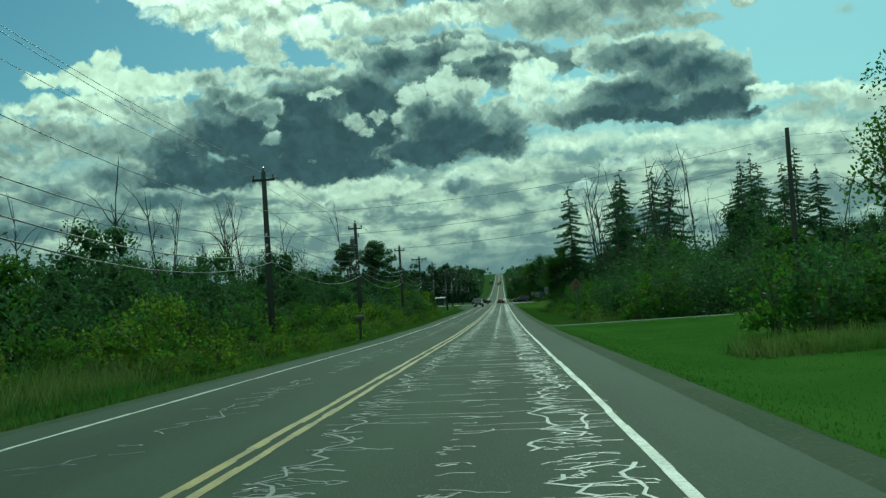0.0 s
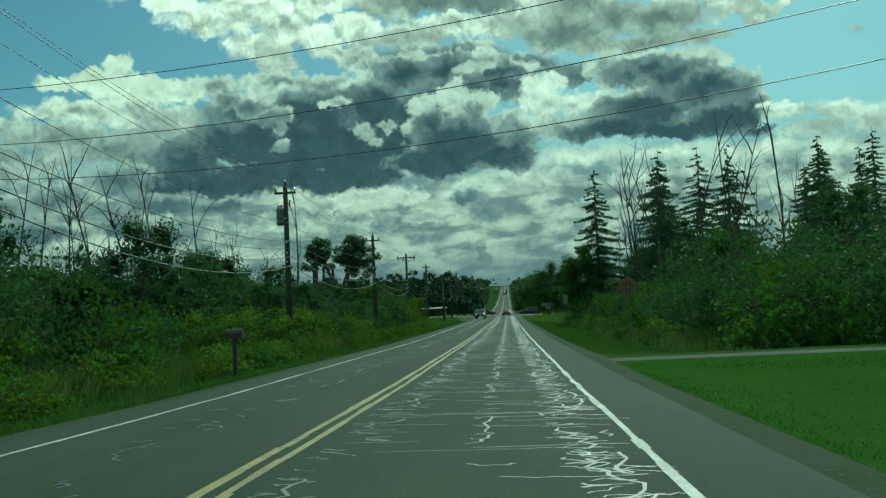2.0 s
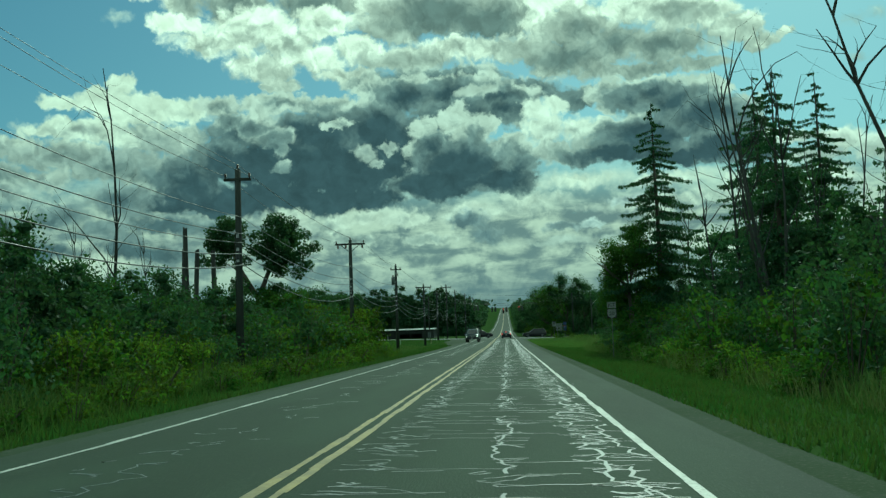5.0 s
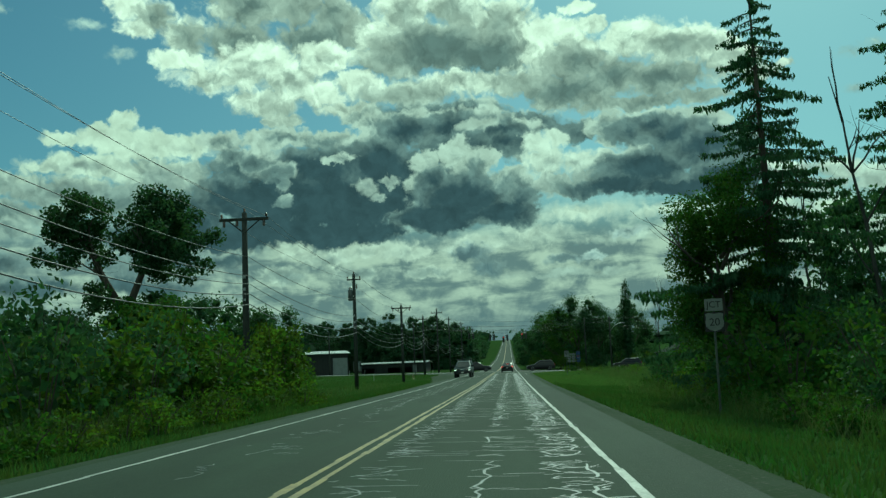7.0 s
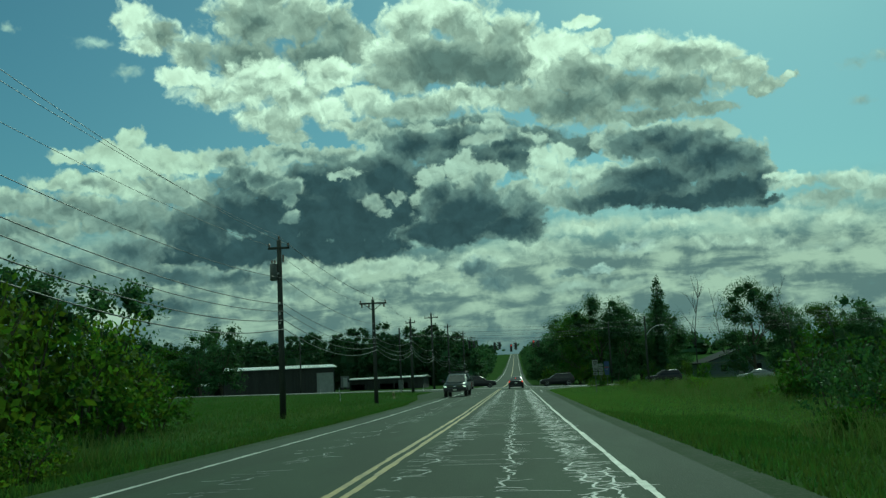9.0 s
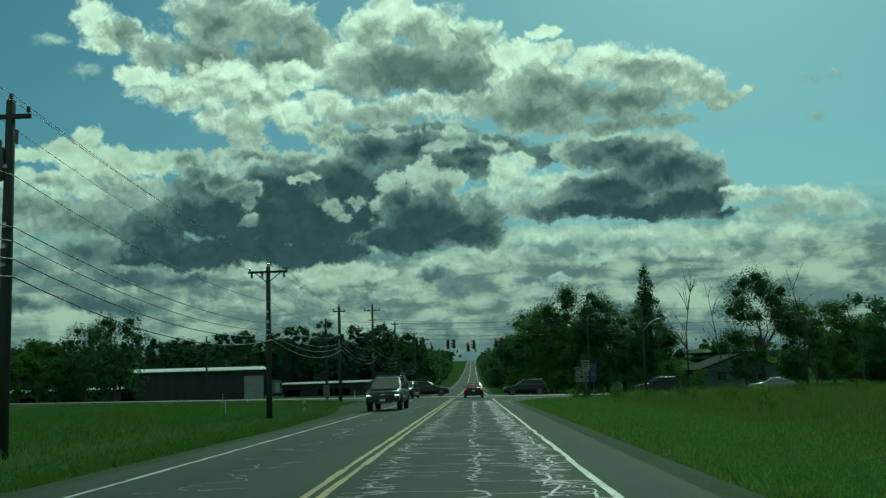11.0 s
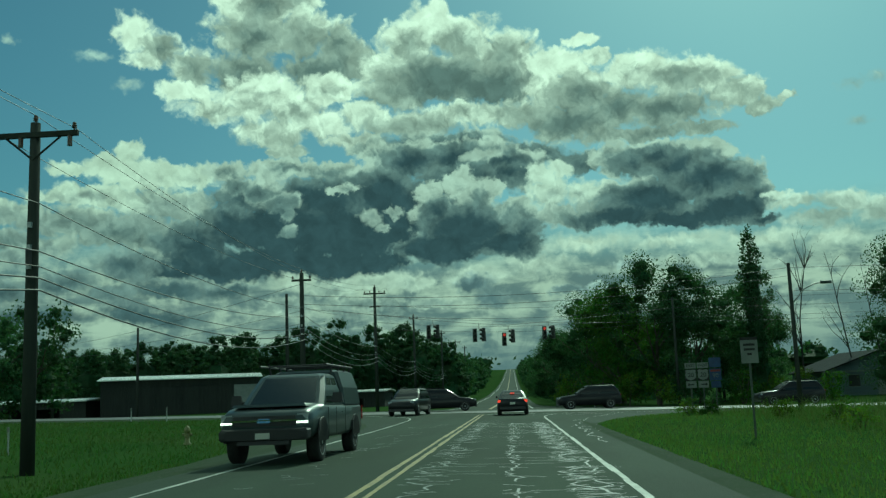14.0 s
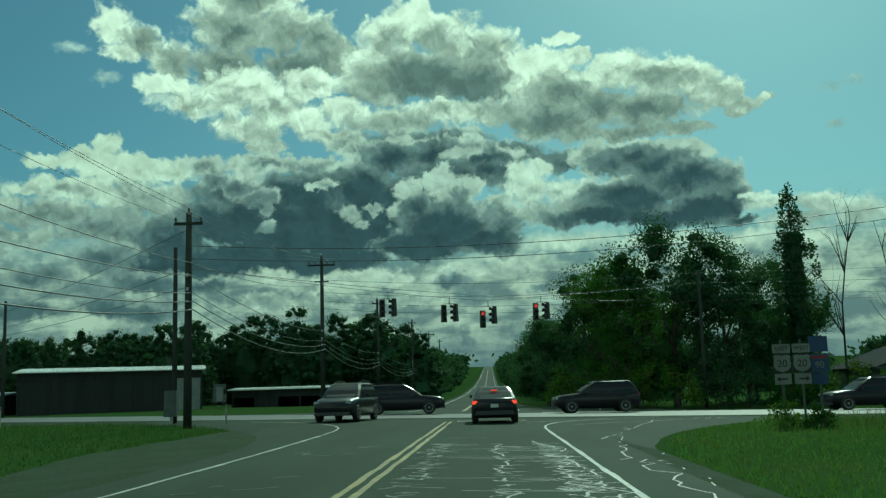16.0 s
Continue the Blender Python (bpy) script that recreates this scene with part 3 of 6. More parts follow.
# flares of the junction, on the near and the far side
def flare(name, side, sign):
    g = Geo()
    e = EDGE_R if side > 0 else EDGE_L
    steps = 9
    for i in range(steps + 1):
        t = i / steps
        depth = 30.0 * (1 - t)
        wide = 11.0 * t ** (2.0 if side > 0 else 3.2)
        x1 = e + side * wide
        y1 = cross_mid(x1) + sign * (CROSS_W - 0.2 + depth)
        xo, yo = x1 + side * 0.5, y1 + sign * 0.35 * t
        g.v += [(e - side * 0.02, y1, road_z(e, y1) + 0.004), (x1, y1, road_z(e, y1) - 0.016 * (x1 - e) + 0.002), (xo, yo, land(xo, yo) - 0.03)]
    for i in range(steps):
        for a in (3 * i, 3 * i + 1):
            g.f.append((a, a + 1, a + 4, a + 3) if side * sign < 0 else (a, a + 3, a + 4, a + 1))
    return tagged(g.make(name, ASPHALT, smooth=True), "widening asphalt corner of the junction", "road", kind="structure")


for side in (1, -1):
    for sign in (-1, 1):
        flare("pavement_corner", side, sign)


# ---- painted lines ----
def line(name, x, y0, y1, w, mat, label, gaps=0.0, lift=0.005):
    g = Geo()
    rnd = random.Random(int(x * 100) + 7)
    y = y0
    while y < y1:
        step = rnd.uniform(0.5, 2.0) if y < 330 else 20.0
        yn = min(y + step, y1)
        if rnd.random() >= gaps:
            j = 0.018
            a, b = w / 2 + rnd.uniform(-j, j), w / 2 + rnd.uniform(-j, j)
            g.quad((x - a, y, road_z(x, y) + lift), (x + b, y, road_z(x, y) + lift), (x + b, yn, road_z(x, yn) + lift), (x - a, yn, road_z(x, yn) + lift))
        y = yn
    return tagged(g.make(name, mat), label, "road marking", kind="structure")


END = 286.0
line("edge_line", 3.6, -60, 276, 0.095, WHITE_LINE, "worn white edge line with ragged sides", 0.0)
line("edge_line", -3.6, -60, 276, 0.09, WHITE_LINE, "worn white edge line with ragged sides", 0.0)
line("centre_line", -0.11, -60, END, 0.10, YELLOW_LINE, "worn yellow half of the double centre line", 0.0)
line("centre_line", 0.11, -60, END, 0.10, YELLOW_LINE, "worn yellow half of the double centre line", 0.0)
line("edge_line", 3.6, 309, 1500, 0.14, WHITE_LINE, "white edge line beyond the junction", 0.0)
line("edge_line", -3.6, 309, 1500, 0.14, WHITE_LINE, "white edge line beyond the junction", 0.0)
line("centre_line", 0.0, 309, 1500, 0.25, YELLOW_LINE, "yellow centre line beyond the junction", 0.0)


def curve_line(points, label):
    """A painted edge line that follows a bend into the junction."""
    g = Geo()
    for i, (x, y) in enumerate(points):
        a, b = points[max(i - 1, 0)], points[min(i + 1, len(points) - 1)]
        dx, dy = b[0] - a[0], b[1] - a[1]
        d = math.hypot(dx, dy)
        for s in (0.042, -0.042):
            g.v.append((x - dy / d * s, y + dx / d * s, road_z(x, y) + 0.012))
    for i in range(len(points) - 1):
        g.f.append((2 * i, 2 * i + 1, 2 * i + 3, 2 * i + 2))
    tagged(g.make("edge_line", WHITE_LINE), label, "road marking", kind="structure")


for side in (1, -1):
    curve_line([(side * (3.6 + 8.4 * (k / 14) ** 2.4), 276 + 14.2 * (1 - (1 - k / 14) ** 1.5) - SKEW * 0) for k in range(13)], "worn white edge line bending into the junction")
tagged(Geo().quad((0.35, 286.4, road_z(1, 286.4) + 0.012), (3.3, 286.4, road_z(3, 286.4) + 0.012), (3.3, 286.8, road_z(3, 286.8) + 0.012), (0.35, 286.8, road_z(1, 286.8) + 0.012)).make("stop_line", WHITE_LINE), "worn white stop line across the lane", "road marking", kind="structure")


# ---- crack sealing on the road ----
def ribbons(name, mat, label, lines):
    g = Geo()
    for pts, w in lines:
        n = len(g.v)
        for i, (x, y) in enumerate(pts):
            a, b = pts[max(i - 1, 0)], pts[min(i + 1, len(pts) - 1)]
            dx, dy = b[0] - a[0], b[1] - a[1]
            d = math.hypot(dx, dy) or 1.0
            ww = w * (0.5 + 0.45 * abs(math.sin(3.1 * x + 1.7 * y)))
            ox, oy = -dy / d * ww, dx / d * ww
            z = road_z(x, y)
            g.v += [(x + ox, y + oy, z + 0.004), (x, y, z + 0.0056), (x - ox, y - oy, z + 0.004)]
        for i in range(len(pts) - 1):
            a = n + 3 * i
            g.f += [(a, a + 1, a + 4, a + 3), (a + 1, a + 2, a + 5, a + 4)]
    return tagged(g.make(name, mat, smooth=True), label, "road repair", kind="stuff")


def seal_lines():
    rnd = random.Random(11)
    out = []
    # broken seams that wander along the wheel tracks
    for x0, amp, w, y0, y1, hole in ((0.66, 0.16, 0.022, 8, 268, 0.10), (1.98, 0.09, 0.022, 60, 268, 0.05), (2.98, 0.16, 0.026, 8, 270, 0.05), (3.28, 0.10, 0.024, 20, 266, 0.07), (-1.9, 0.2, 0.014, 8, 250, 0.14)):
        y, x, pts = y0, x0, []
        while y < y1:
            pts.append((x, y))
            y += rnd.uniform(0.10, 0.30)
            x = x0 + (x - x0) * 0.55 + rnd.gauss(0, amp * 0.7)
            if rnd.random() < hole:
                if len(pts) > 2:
                    out.append((pts, w))
                pts = []
                y += rnd.uniform(0.3, 1.8)
        if len(pts) > 2:
            out.append((pts, w))
    # fine seams across the lane
    y = 8.0
    while y < 268:
        y += rnd.expovariate(1.3) + 0.1
        xa = rnd.choice((0.3, 0.5, 0.9, 1.4, 1.9, 2.2))
        xb = min(xa + rnd.choice((0.5, 0.8, 1.2, 1.8, 2.4)), 3.5)
        n = max(int((xb - xa) / 0.14), 3)
        yy, pts = y, []
        for i in range(n + 1):
            yy += rnd.gauss(0, 0.03)
            pts.append((xa + (xb - xa) * i / n, yy))
        out.append((pts, rnd.uniform(0.008, 0.017)))
    # dense short squiggles across the wheel tracks
    y = 8.0
    while y < 268:
        y += rnd.expovariate(15)
        base, half = rnd.choice(((0.62, 0.26), (0.80, 0.24), (1.98, 0.16), (2.95, 0.24), (3.10, 0.24), (3.25, 0.2), (3.05, 0.26)))
        if rnd.random() < 0.06:
            base, half = rnd.uniform(-2.6, -1.2), 0.2
        x, yy, pts = base - half * rnd.uniform(0.4, 1.2), y, []
        turn = rnd.choice((-1, 1))
        for i in range(rnd.randint(4, 8)):
            pts.append((x, yy))
            x += rnd.uniform(0.02, 0.14) if rnd.random() < 0.86 else -rnd.uniform(0.02, 0.1)
            yy += turn * rnd.uniform(-0.03, 0.11)
            if rnd.random() < 0.25:
                turn = -turn
        out.append((pts, rnd.uniform(0.010, 0.023)))
    # seams on the junction's apron
    for x0, y0, x1, y1 in ((4.2, 262, 6.2, 277), (4.9, 257, 5.0, 264), (4.6, 270, 8.5, 285), (5.0, 281, 12, 287.5), (2.4, 284, 7, 286.5), (4.3, 250, 4.5, 262)):
        pts = []
        for i in range(25):
            t = i / 24
            pts.append((x0 + (x1 - x0) * t + rnd.gauss(0, 0.10), y0 + (y1 - y0) * t + rnd.gauss(0, 0.16)))
        out.append((pts, 0.021))
    return out


ribbons("crack_seal", TAR, "glossy black tar seams over road cracks", seal_lines())


# ---- driveway and lawn ----
def over(dz):
    return lambda x, y: land(x, y) + dz


lawn = sheet("lawn", span((5.3, 16, 0.8), (16, 60, 4)), span((14, 78.05, 2)), over(0.02), LAWN, "bright green mown lawn beside the road", "lawn")
driveway = sheet("driveway", span((4.7, 8, 0.5), (8, 46, 2)), span((78.0, 80.0, 1.0)), lambda x, y: land(x, y) + 0.028, ASPHALT, "grey asphalt driveway running off to the trees", "driveway")
verge_l = sheet("gravel_verge", (EDGE_L - 0.75, EDGE_L - 0.35, EDGE_L + 0.02), span((-20, 284, 2)), lambda x, y: (road_z(EDGE_L, y) - 0.006) if x > EDGE_L - 0.1 else land(x, y) + (0.012 if x < EDGE_L - 0.5 else 0.05), DARK_GRAVEL, "thin gravel strip along the asphalt", "verge")
verge_r = sheet("gravel_verge", (EDGE_R - 0.02, EDGE_R + 0.3, EDGE_R + 0.6), span((-20, 284, 2)), lambda x, y: (road_z(EDGE_R, y) - 0.006) if x < EDGE_R + 0.1 else land(x, y) + (0.012 if x > EDGE_R + 0.5 else 0.05), DARK_GRAVEL, "thin gravel strip along the asphalt", "verge")


# the packed shoulder widens on the left before the junction
def shoulder_edge(y):
    return float(np.interp(y, (226, 237, 250, 260, 268, 275, 284, 290), (-4.9, -6.4, -7.3, -7.8, -8.8, -8.5, -8.2, -9.3)))


g = Geo()
rows = span((226, 290, 2))
for y in rows:
    xo = shoulder_edge(y) + 0.15 * math.sin(y * 1.3)
    for k in range(7):
        t = k / 6
        x = EDGE_L + 0.02 + (xo - EDGE_L) * t
        z = (road_z(EDGE_L, y) - 0.02) * (1 - t) + (land(xo, y) + 0.015) * t
        g.v.append((x, y, max(z, land(x, y) + 0.015)))
for j in range(len(rows) - 1):
    for i in range(6):
        a = j * 7 + i
        g.f.append((a, a + 7, a + 8, a + 1))
tagged(g.make("shoulder", DARK_GRAVEL, smooth=True), "dark packed gravel shoulder before the junction", "road shoulder", kind="structure")


# ---- poles and cables ----
def pole_base(x, y):
    return land(x, y) - 0.3


def insulator(parent, x, y, z):
    Geo().loft([[(x + r * math.cos(a * math.pi / 3), y + r * math.sin(a * math.pi / 3), z + h) for a in range(6)] for r, h in
                ((0.025, 0), (0.03, 0.05), (0.075, 0.07), (0.05, 0.1), (0.075, 0.13), (0.05, 0.16), (0.06, 0.2), (0.02, 0.23))]).make("insulator", PORCELAIN, parent)


def utility_pole(x, y, top, style, label, lean=0.0):
    """A wooden pole; style: short (small arm), wide (long arm with braces), tank (small arm and transformer), bare."""
    zb = pole_base(x, y)
    h = top - zb
    p = thing("utility_pole", label, "utility pole", pose(x, y, zb, 0, lean, 0), "utility poles along the road")
    Geo().tube([(0, 0, 0), (0, 0, h * 0.5), (0, 0, h)], [0.14, 0.12, 0.095] if style == "bare" else [0.19, 0.165, 0.13], 10).make("pole", POLE, p, True)
    if style in ("short", "tank"):
        za = h - 0.55
        Geo().box(-0.62, -0.13, za, 0.62, -0.02, za + 0.12).make("crossarm", POLE, p)
        for s in (-0.55, 0.55):
            insulator(p, s, -0.08, za + 0.12)
        insulator(p, 0, 0, h)
    if style == "tank":
        Geo().loft([[(-0.32 + r * math.cos(a * math.pi / 6), -0.1 + r * math.sin(a * math.pi / 6), z) for a in range(12)] for r, z in
                    ((0.16, h - 2.35), (0.22, h - 2.3), (0.22, h - 1.45), (0.19, h - 1.38))]).make("transformer", GREY_TANK, p, True, "grey steel transformer can")
        Geo().box(-0.2, -0.15, h - 2.0, 0.0, -0.05, h - 1.9).make("bracket", STEEL, p)
        for s in (-0.4, -0.24):
            insulator(p, s, -0.1, h - 1.38)
        Geo().tube([(0.25, -0.12, h - 1.3), (0.25, -0.12, h - 0.9)], 0.05, 6).make("cutout_fuse", PORCELAIN, p)
    if style == "wide":
        za = h - 0.42
        Geo().box(-1.22, -0.16, za, 1.22, -0.04, za + 0.14).make("crossarm", POLE, p)
        for s in (-1, 1):
            Geo().tube([(s * 0.75, -0.1, za), (0, -0.12, za - 0.62)], 0.03, 4).make("brace", POLE, p)
            insulator(p, s * 1.12, -0.1, za + 0.14)
            Geo().tube([(s * 1.0, -0.1, za), (s * 1.0, -0.1, za - 0.28)], 0.07, 6).make("cutout_fuse", PORCELAIN, p)
        Geo().tube([(-0.35, -0.1, za), (-0.35, -0.1, za - 0.25)], 0.07, 6).make("cutout_fuse", PORCELAIN, p)
        insulator(p, 0, 0, h)
    if style == "cross":
        za = h - 0.75
        Geo().box(-1.1, -0.14, za, 1.1, -0.03, za + 0.13).make("crossarm", POLE, p)
        Geo().box(-0.55, -0.14, za - 1.3, 0.55, -0.03, za - 1.2).make("crossarm", POLE, p)
        for s in (-1.0, -0.45, 0.45, 1.0):
            insulator(p, s, -0.08, za + 0.13)
        insulator(p, 0, 0, h)
    for z in (5.6, 6.1, 6.7):
        if style != "bare" and z < h - 1.5:
            Geo().box(-0.05, -0.24, z, 0.05, -0.1, z + 0.14).make("clamp", STEEL, p)
    if style != "bare":
        Geo().tube([(0.0, -0.2, 5.7), (0.0, -0.22, 6.1)], 0.09, 6).make("splice_box", CABLE, p)
    return p


LINE = ((-10.3, -32, 10.6, "short"), (-10.2, 3, 10.4, "short"), (-10.1, 38, 10.0, "short"), (-10.1, 72.0, 9.75, "short"), (-10.05, 105.4, 9.4, "tank"),
        (-9.8, 140.5, 9.1, "short"), (-10.4, 176.8, 9.3, "wide"), (-11.0, 215.6, 9.85, "tank"), (-10.45, 249.0, 9.1, "wide"), (-10.93, 285.3, 9.6, "short"),
        (-11.3, 321.8, 12.75, "cross"), (-11.4, 362, 13.2, "short"), (-10.5, 404, 13.8, "short"), (-10.5, 448, 14.5, "wide"), (-10.5, 492, 15.5, "short"))
LOOKS = {"short": "tall weathered wooden utility pole with a small crossarm", "tank": "weathered wooden utility pole carrying a grey transformer",
         "wide": "weathered wooden utility pole with a long braced crossarm", "cross": "tall wooden utility pole with two crossarms", "bare": "plain wooden pole with no arm"}
for x, y, top, style in LINE:
    utility_pole(x, y, top, style, LOOKS[style])
utility_pole(15.3, 62.6, 8.55, "bare", "plain wooden pole on the lawn holding road-crossing cables", 0.5)
utility_pole(-12.9, 289.7, 8.8, "bare", "shorter wooden pole standing beside the corner pole")
utility_pole(16.3, 312, 9.5, "bare", "wooden pole in front of the corner trees")
utility_pole(-30.0, 307.7, 8.5, "bare", "slim wooden pole across the highway")
utility_pole(-56.2, 347.5, 11.3, "cross", "wooden utility pole with crossarm beside the far field")
lamp_pole = utility_pole(17.6, 279.9, 8.15, "bare", "wooden pole with a curved street lamp arm")
hz = 8.15 - pole_base(17.6, 279.9)
Geo().tube([(0.1, 0, hz - 2.2), (0.7, 0, hz - 1.5), (1.3, 0, hz - 1.2), (1.7, 0, hz - 1.15)], 0.035, 6).make("lamp_arm", STEEL, lamp_pole, True)
Geo().loft([[(1.65 + 0.6 * t, w * math.cos(a), hz - 1.14 + 0.09 * math.sin(a)) for a in [k * math.pi / 4 for k in range(8)]] for t, w in ((0, 0.05), (0.3, 0.15), (0.8, 0.16), (1.0, 0.06))]).make("lamp_head", GREY_TANK, lamp_pole, True)


def cable(name, a, b, sag, r, label, group, mat=CABLE, n=14):
    pts = []
    for i in range(n + 1):
        t = i / n
        pts.append((a[0] + (b[0] - a[0]) * t, a[1] + (b[1] - a[1]) * t, a[2] + (b[2] - a[2]) * t - 4 * sag * t * (1 - t)))
    return tagged(Geo().tube(pts, r, 5, False).make(name, mat, smooth=True), label, "cable", group)


def telephone_heights(y):
    if y > 280:
        return (6.85, 6.1, 5.75, 5.4)
    return (5.6, 5.2, 4.9, 4.58) if y > 240 else (6.15, 5.75, 5.25, 4.75)


for (xa, ya, ta, sa), (xb, yb, tb, sb) in zip(LINE, LINE[1:]):
    ra, rb = (1.12 if sa in ("wide", "cross") else 0.55), (1.12 if sb in ("wide", "cross") else 0.55)
    da, db = (0.2 if sa in ("wide", "cross") else 0.32), (0.2 if sb in ("wide", "cross") else 0.32)
    for s in (-1, 1):
        cable("power_cable", (xa + s * ra, ya, ta - da), (xb + s * rb, yb, tb - db), 0.45, 0.010, "thin bare power conductor between crossarms", "power conductors")
    cable("power_cable", (xa, ya, ta + 0.22), (xb, yb, tb + 0.22), 0.4, 0.010, "thin bare power conductor between pole tops", "power conductors")
    cable("power_cable", (xa + 0.15, ya, ta - 2.2), (xb + 0.15, yb, tb - 2.2), 0.55, 0.014, "thin neutral cable below the crossarms", "power conductors")
    for k, sag, r in ((0, 0.6, 0.018), (1, 0.7, 0.016), (2, 0.8, 0.022), (3, 0.95, 0.024)):
        cable("telephone_cable", (xa + 0.2, ya, telephone_heights(ya)[k]), (xb + 0.2, yb, telephone_heights(yb)[k]), sag, r, "sagging black telephone cable between poles", "telephone cables")
for za, zb, sag in ((7.4, 8.2, 0.7), (6.1, 7.3, 0.8), (5.3, 6.3, 0.9)):
    cable("crossing_cable", (-10.0, 72.0, za), (15.3, 62.6, zb), sag, 0.009, "cable slung across the road", "road-crossing cables")
    cable("crossing_cable", (15.3, 62.6, zb), (46, 50, zb + 0.8), sag, 0.009, "cable slung across the road", "road-crossing cables")
for za, zb, sag in ((10.9, 9.3, 0.5), (9.9, 8.6, 0.6), (9.2, 7.8, 0.6), (8.6, 7.4, 0.6)):
    cable("crossing_cable", (-11.2, 321.8, za), (16.3, 312, zb), sag, 0.013, "cable slung across the junction", "junction cables")
    cable("crossing_cable", (16.3, 312, zb), (60, 304, zb + 0.3), sag, 0.013, "cable slung across the junction", "junction cables")
for za, zb, sag in ((8.9, 7.9, 0.5), (7.2, 7.1, 0.5), (6.4, 6.6, 0.5)):
    cable("crossing_cable", (-10.9, 285.3, za), (-56.2, 347.5, zb + 2), sag, 0.013, "cable slung off along the highway", "junction cables")
for za, zb in ((8.15, 7.9), (7.6, 7.45)):
    cable("crossing_cable", (-10.9, 285.3, za), (17.6, 279.9, zb), 0.68, 0.014, "cable slung across the junction", "junction cables")
cable("guy_cable", (17.6, 279.9, 7.9), (60, 275, 8.4), 0.5, 0.013, "cable slung along the highway", "junction cables")
cable("guy_cable", (17.6, 279.9, 6.6), (60, 275, 7.2), 0.5, 0.013, "cable slung along the highway", "junction cables")


# ---- plants ----
def lumps(rs, centres, radii, rows=4, cols=6):
    """Uneven closed lumps of dense inner foliage, as loose quads."""
    out = []
    for c, (rx, rz) in zip(centres, radii):
        grid = []
        for i in range(rows + 1):
            b = math.pi * i / rows - math.pi / 2
            ring_ = []
            for j in range(cols):
                a = 2 * math.pi * j / cols
                k = rs.uniform(0.75, 1.2)
                ring_.append((c[0] + rx * k * math.cos(b) * math.cos(a), c[1] + rx * k * math.cos(b) * math.sin(a), c[2] + rz * k * math.sin(b)))
            grid.append(ring_)
        for i in range(rows):
            for j in range(cols):
                q = (j + 1) % cols
                out += [grid[i][j], grid[i][q], grid[i + 1][q], grid[i + 1][j]]
    return np.asarray(out, float)


def leaf_mesh(name, centres, sizes, mat, seed, hang=0.0, aspect=1.7, inner=None):
    """Many small leaf blades, each a diamond of its own, round the given centres."""
    rs = np.random.RandomState(seed)
    c = np.asarray(centres, float)
    n = len(c)
    d = rs.normal(size=(n, 3))
    d[:, 2] -= hang * 2.0
    d /= np.linalg.norm(d, axis=1)[:, None]
    u = np.cross(d, rs.normal(size=(n, 3)))
    u /= np.linalg.norm(u, axis=1)[:, None] + 1e-9
    s = np.asarray(sizes, float).reshape(-1, 1) * (0.7 + 0.6 * rs.rand(n, 1))
    v = np.stack([c - d * s * 0.5, c + u * s * 0.5 / aspect, c + d * s * 0.5, c - u * s * 0.5 / aspect], 1).reshape(-1, 3)
    if inner is not None:
        v = np.concatenate([v, inner])
        n = len(v) // 4
    me = bpy.data.meshes.new(name)
    me.vertices.add(4 * n)
    me.vertices.foreach_set("co", v.ravel())
    me.loops.add(4 * n)
    me.loops.foreach_set("vertex_index", np.arange(4 * n))
    me.polygons.add(n)
    me.polygons.foreach_set("loop_start", np.arange(n) * 4)
    me.materials.append(mat)
    me.update(calc_edges=True)
    return me


def clumps(rs, hubs, each, spread):
    h = np.repeat(np.asarray(hubs, float), each, 0)
    off = rs.normal(size=h.shape)
    off *= (1.75 * rs.rand(len(h), 1) ** 0.4) / np.linalg.norm(off, axis=1)[:, None]
    return h + off * np.asarray(spread)


def branch(g, rs, start, way, length, r0, depth, tips, bend=0.25, split=3):
    p, d = Vector(start), Vector(way).normalized()
    pts, radii, steps = [p.copy()], [r0], 4
    for i in range(steps):
        d = (d + Vector(rs.normal(size=3)) * bend * 0.5 + Vector((0, 0, 0.06))).normalized()
        p = p + d * length / steps
        pts.append(p.copy())
        radii.append(r0 * (1 - 0.75 * (i + 1) / steps))
        if depth > 0 and i >= 1:
            for _ in range(split - 1):
                if rs.rand() < 0.75:
                    side = (d + Vector(rs.normal(size=3)) * 0.75).normalized()
                    branch(g, rs, p, side, length * rs.uniform(0.4, 0.65), radii[-1] * 0.6, depth - 1, tips, bend, split)
    g.tube(pts, radii, 5 if r0 > 0.05 else 3, False)
    tips.append(tuple(p))


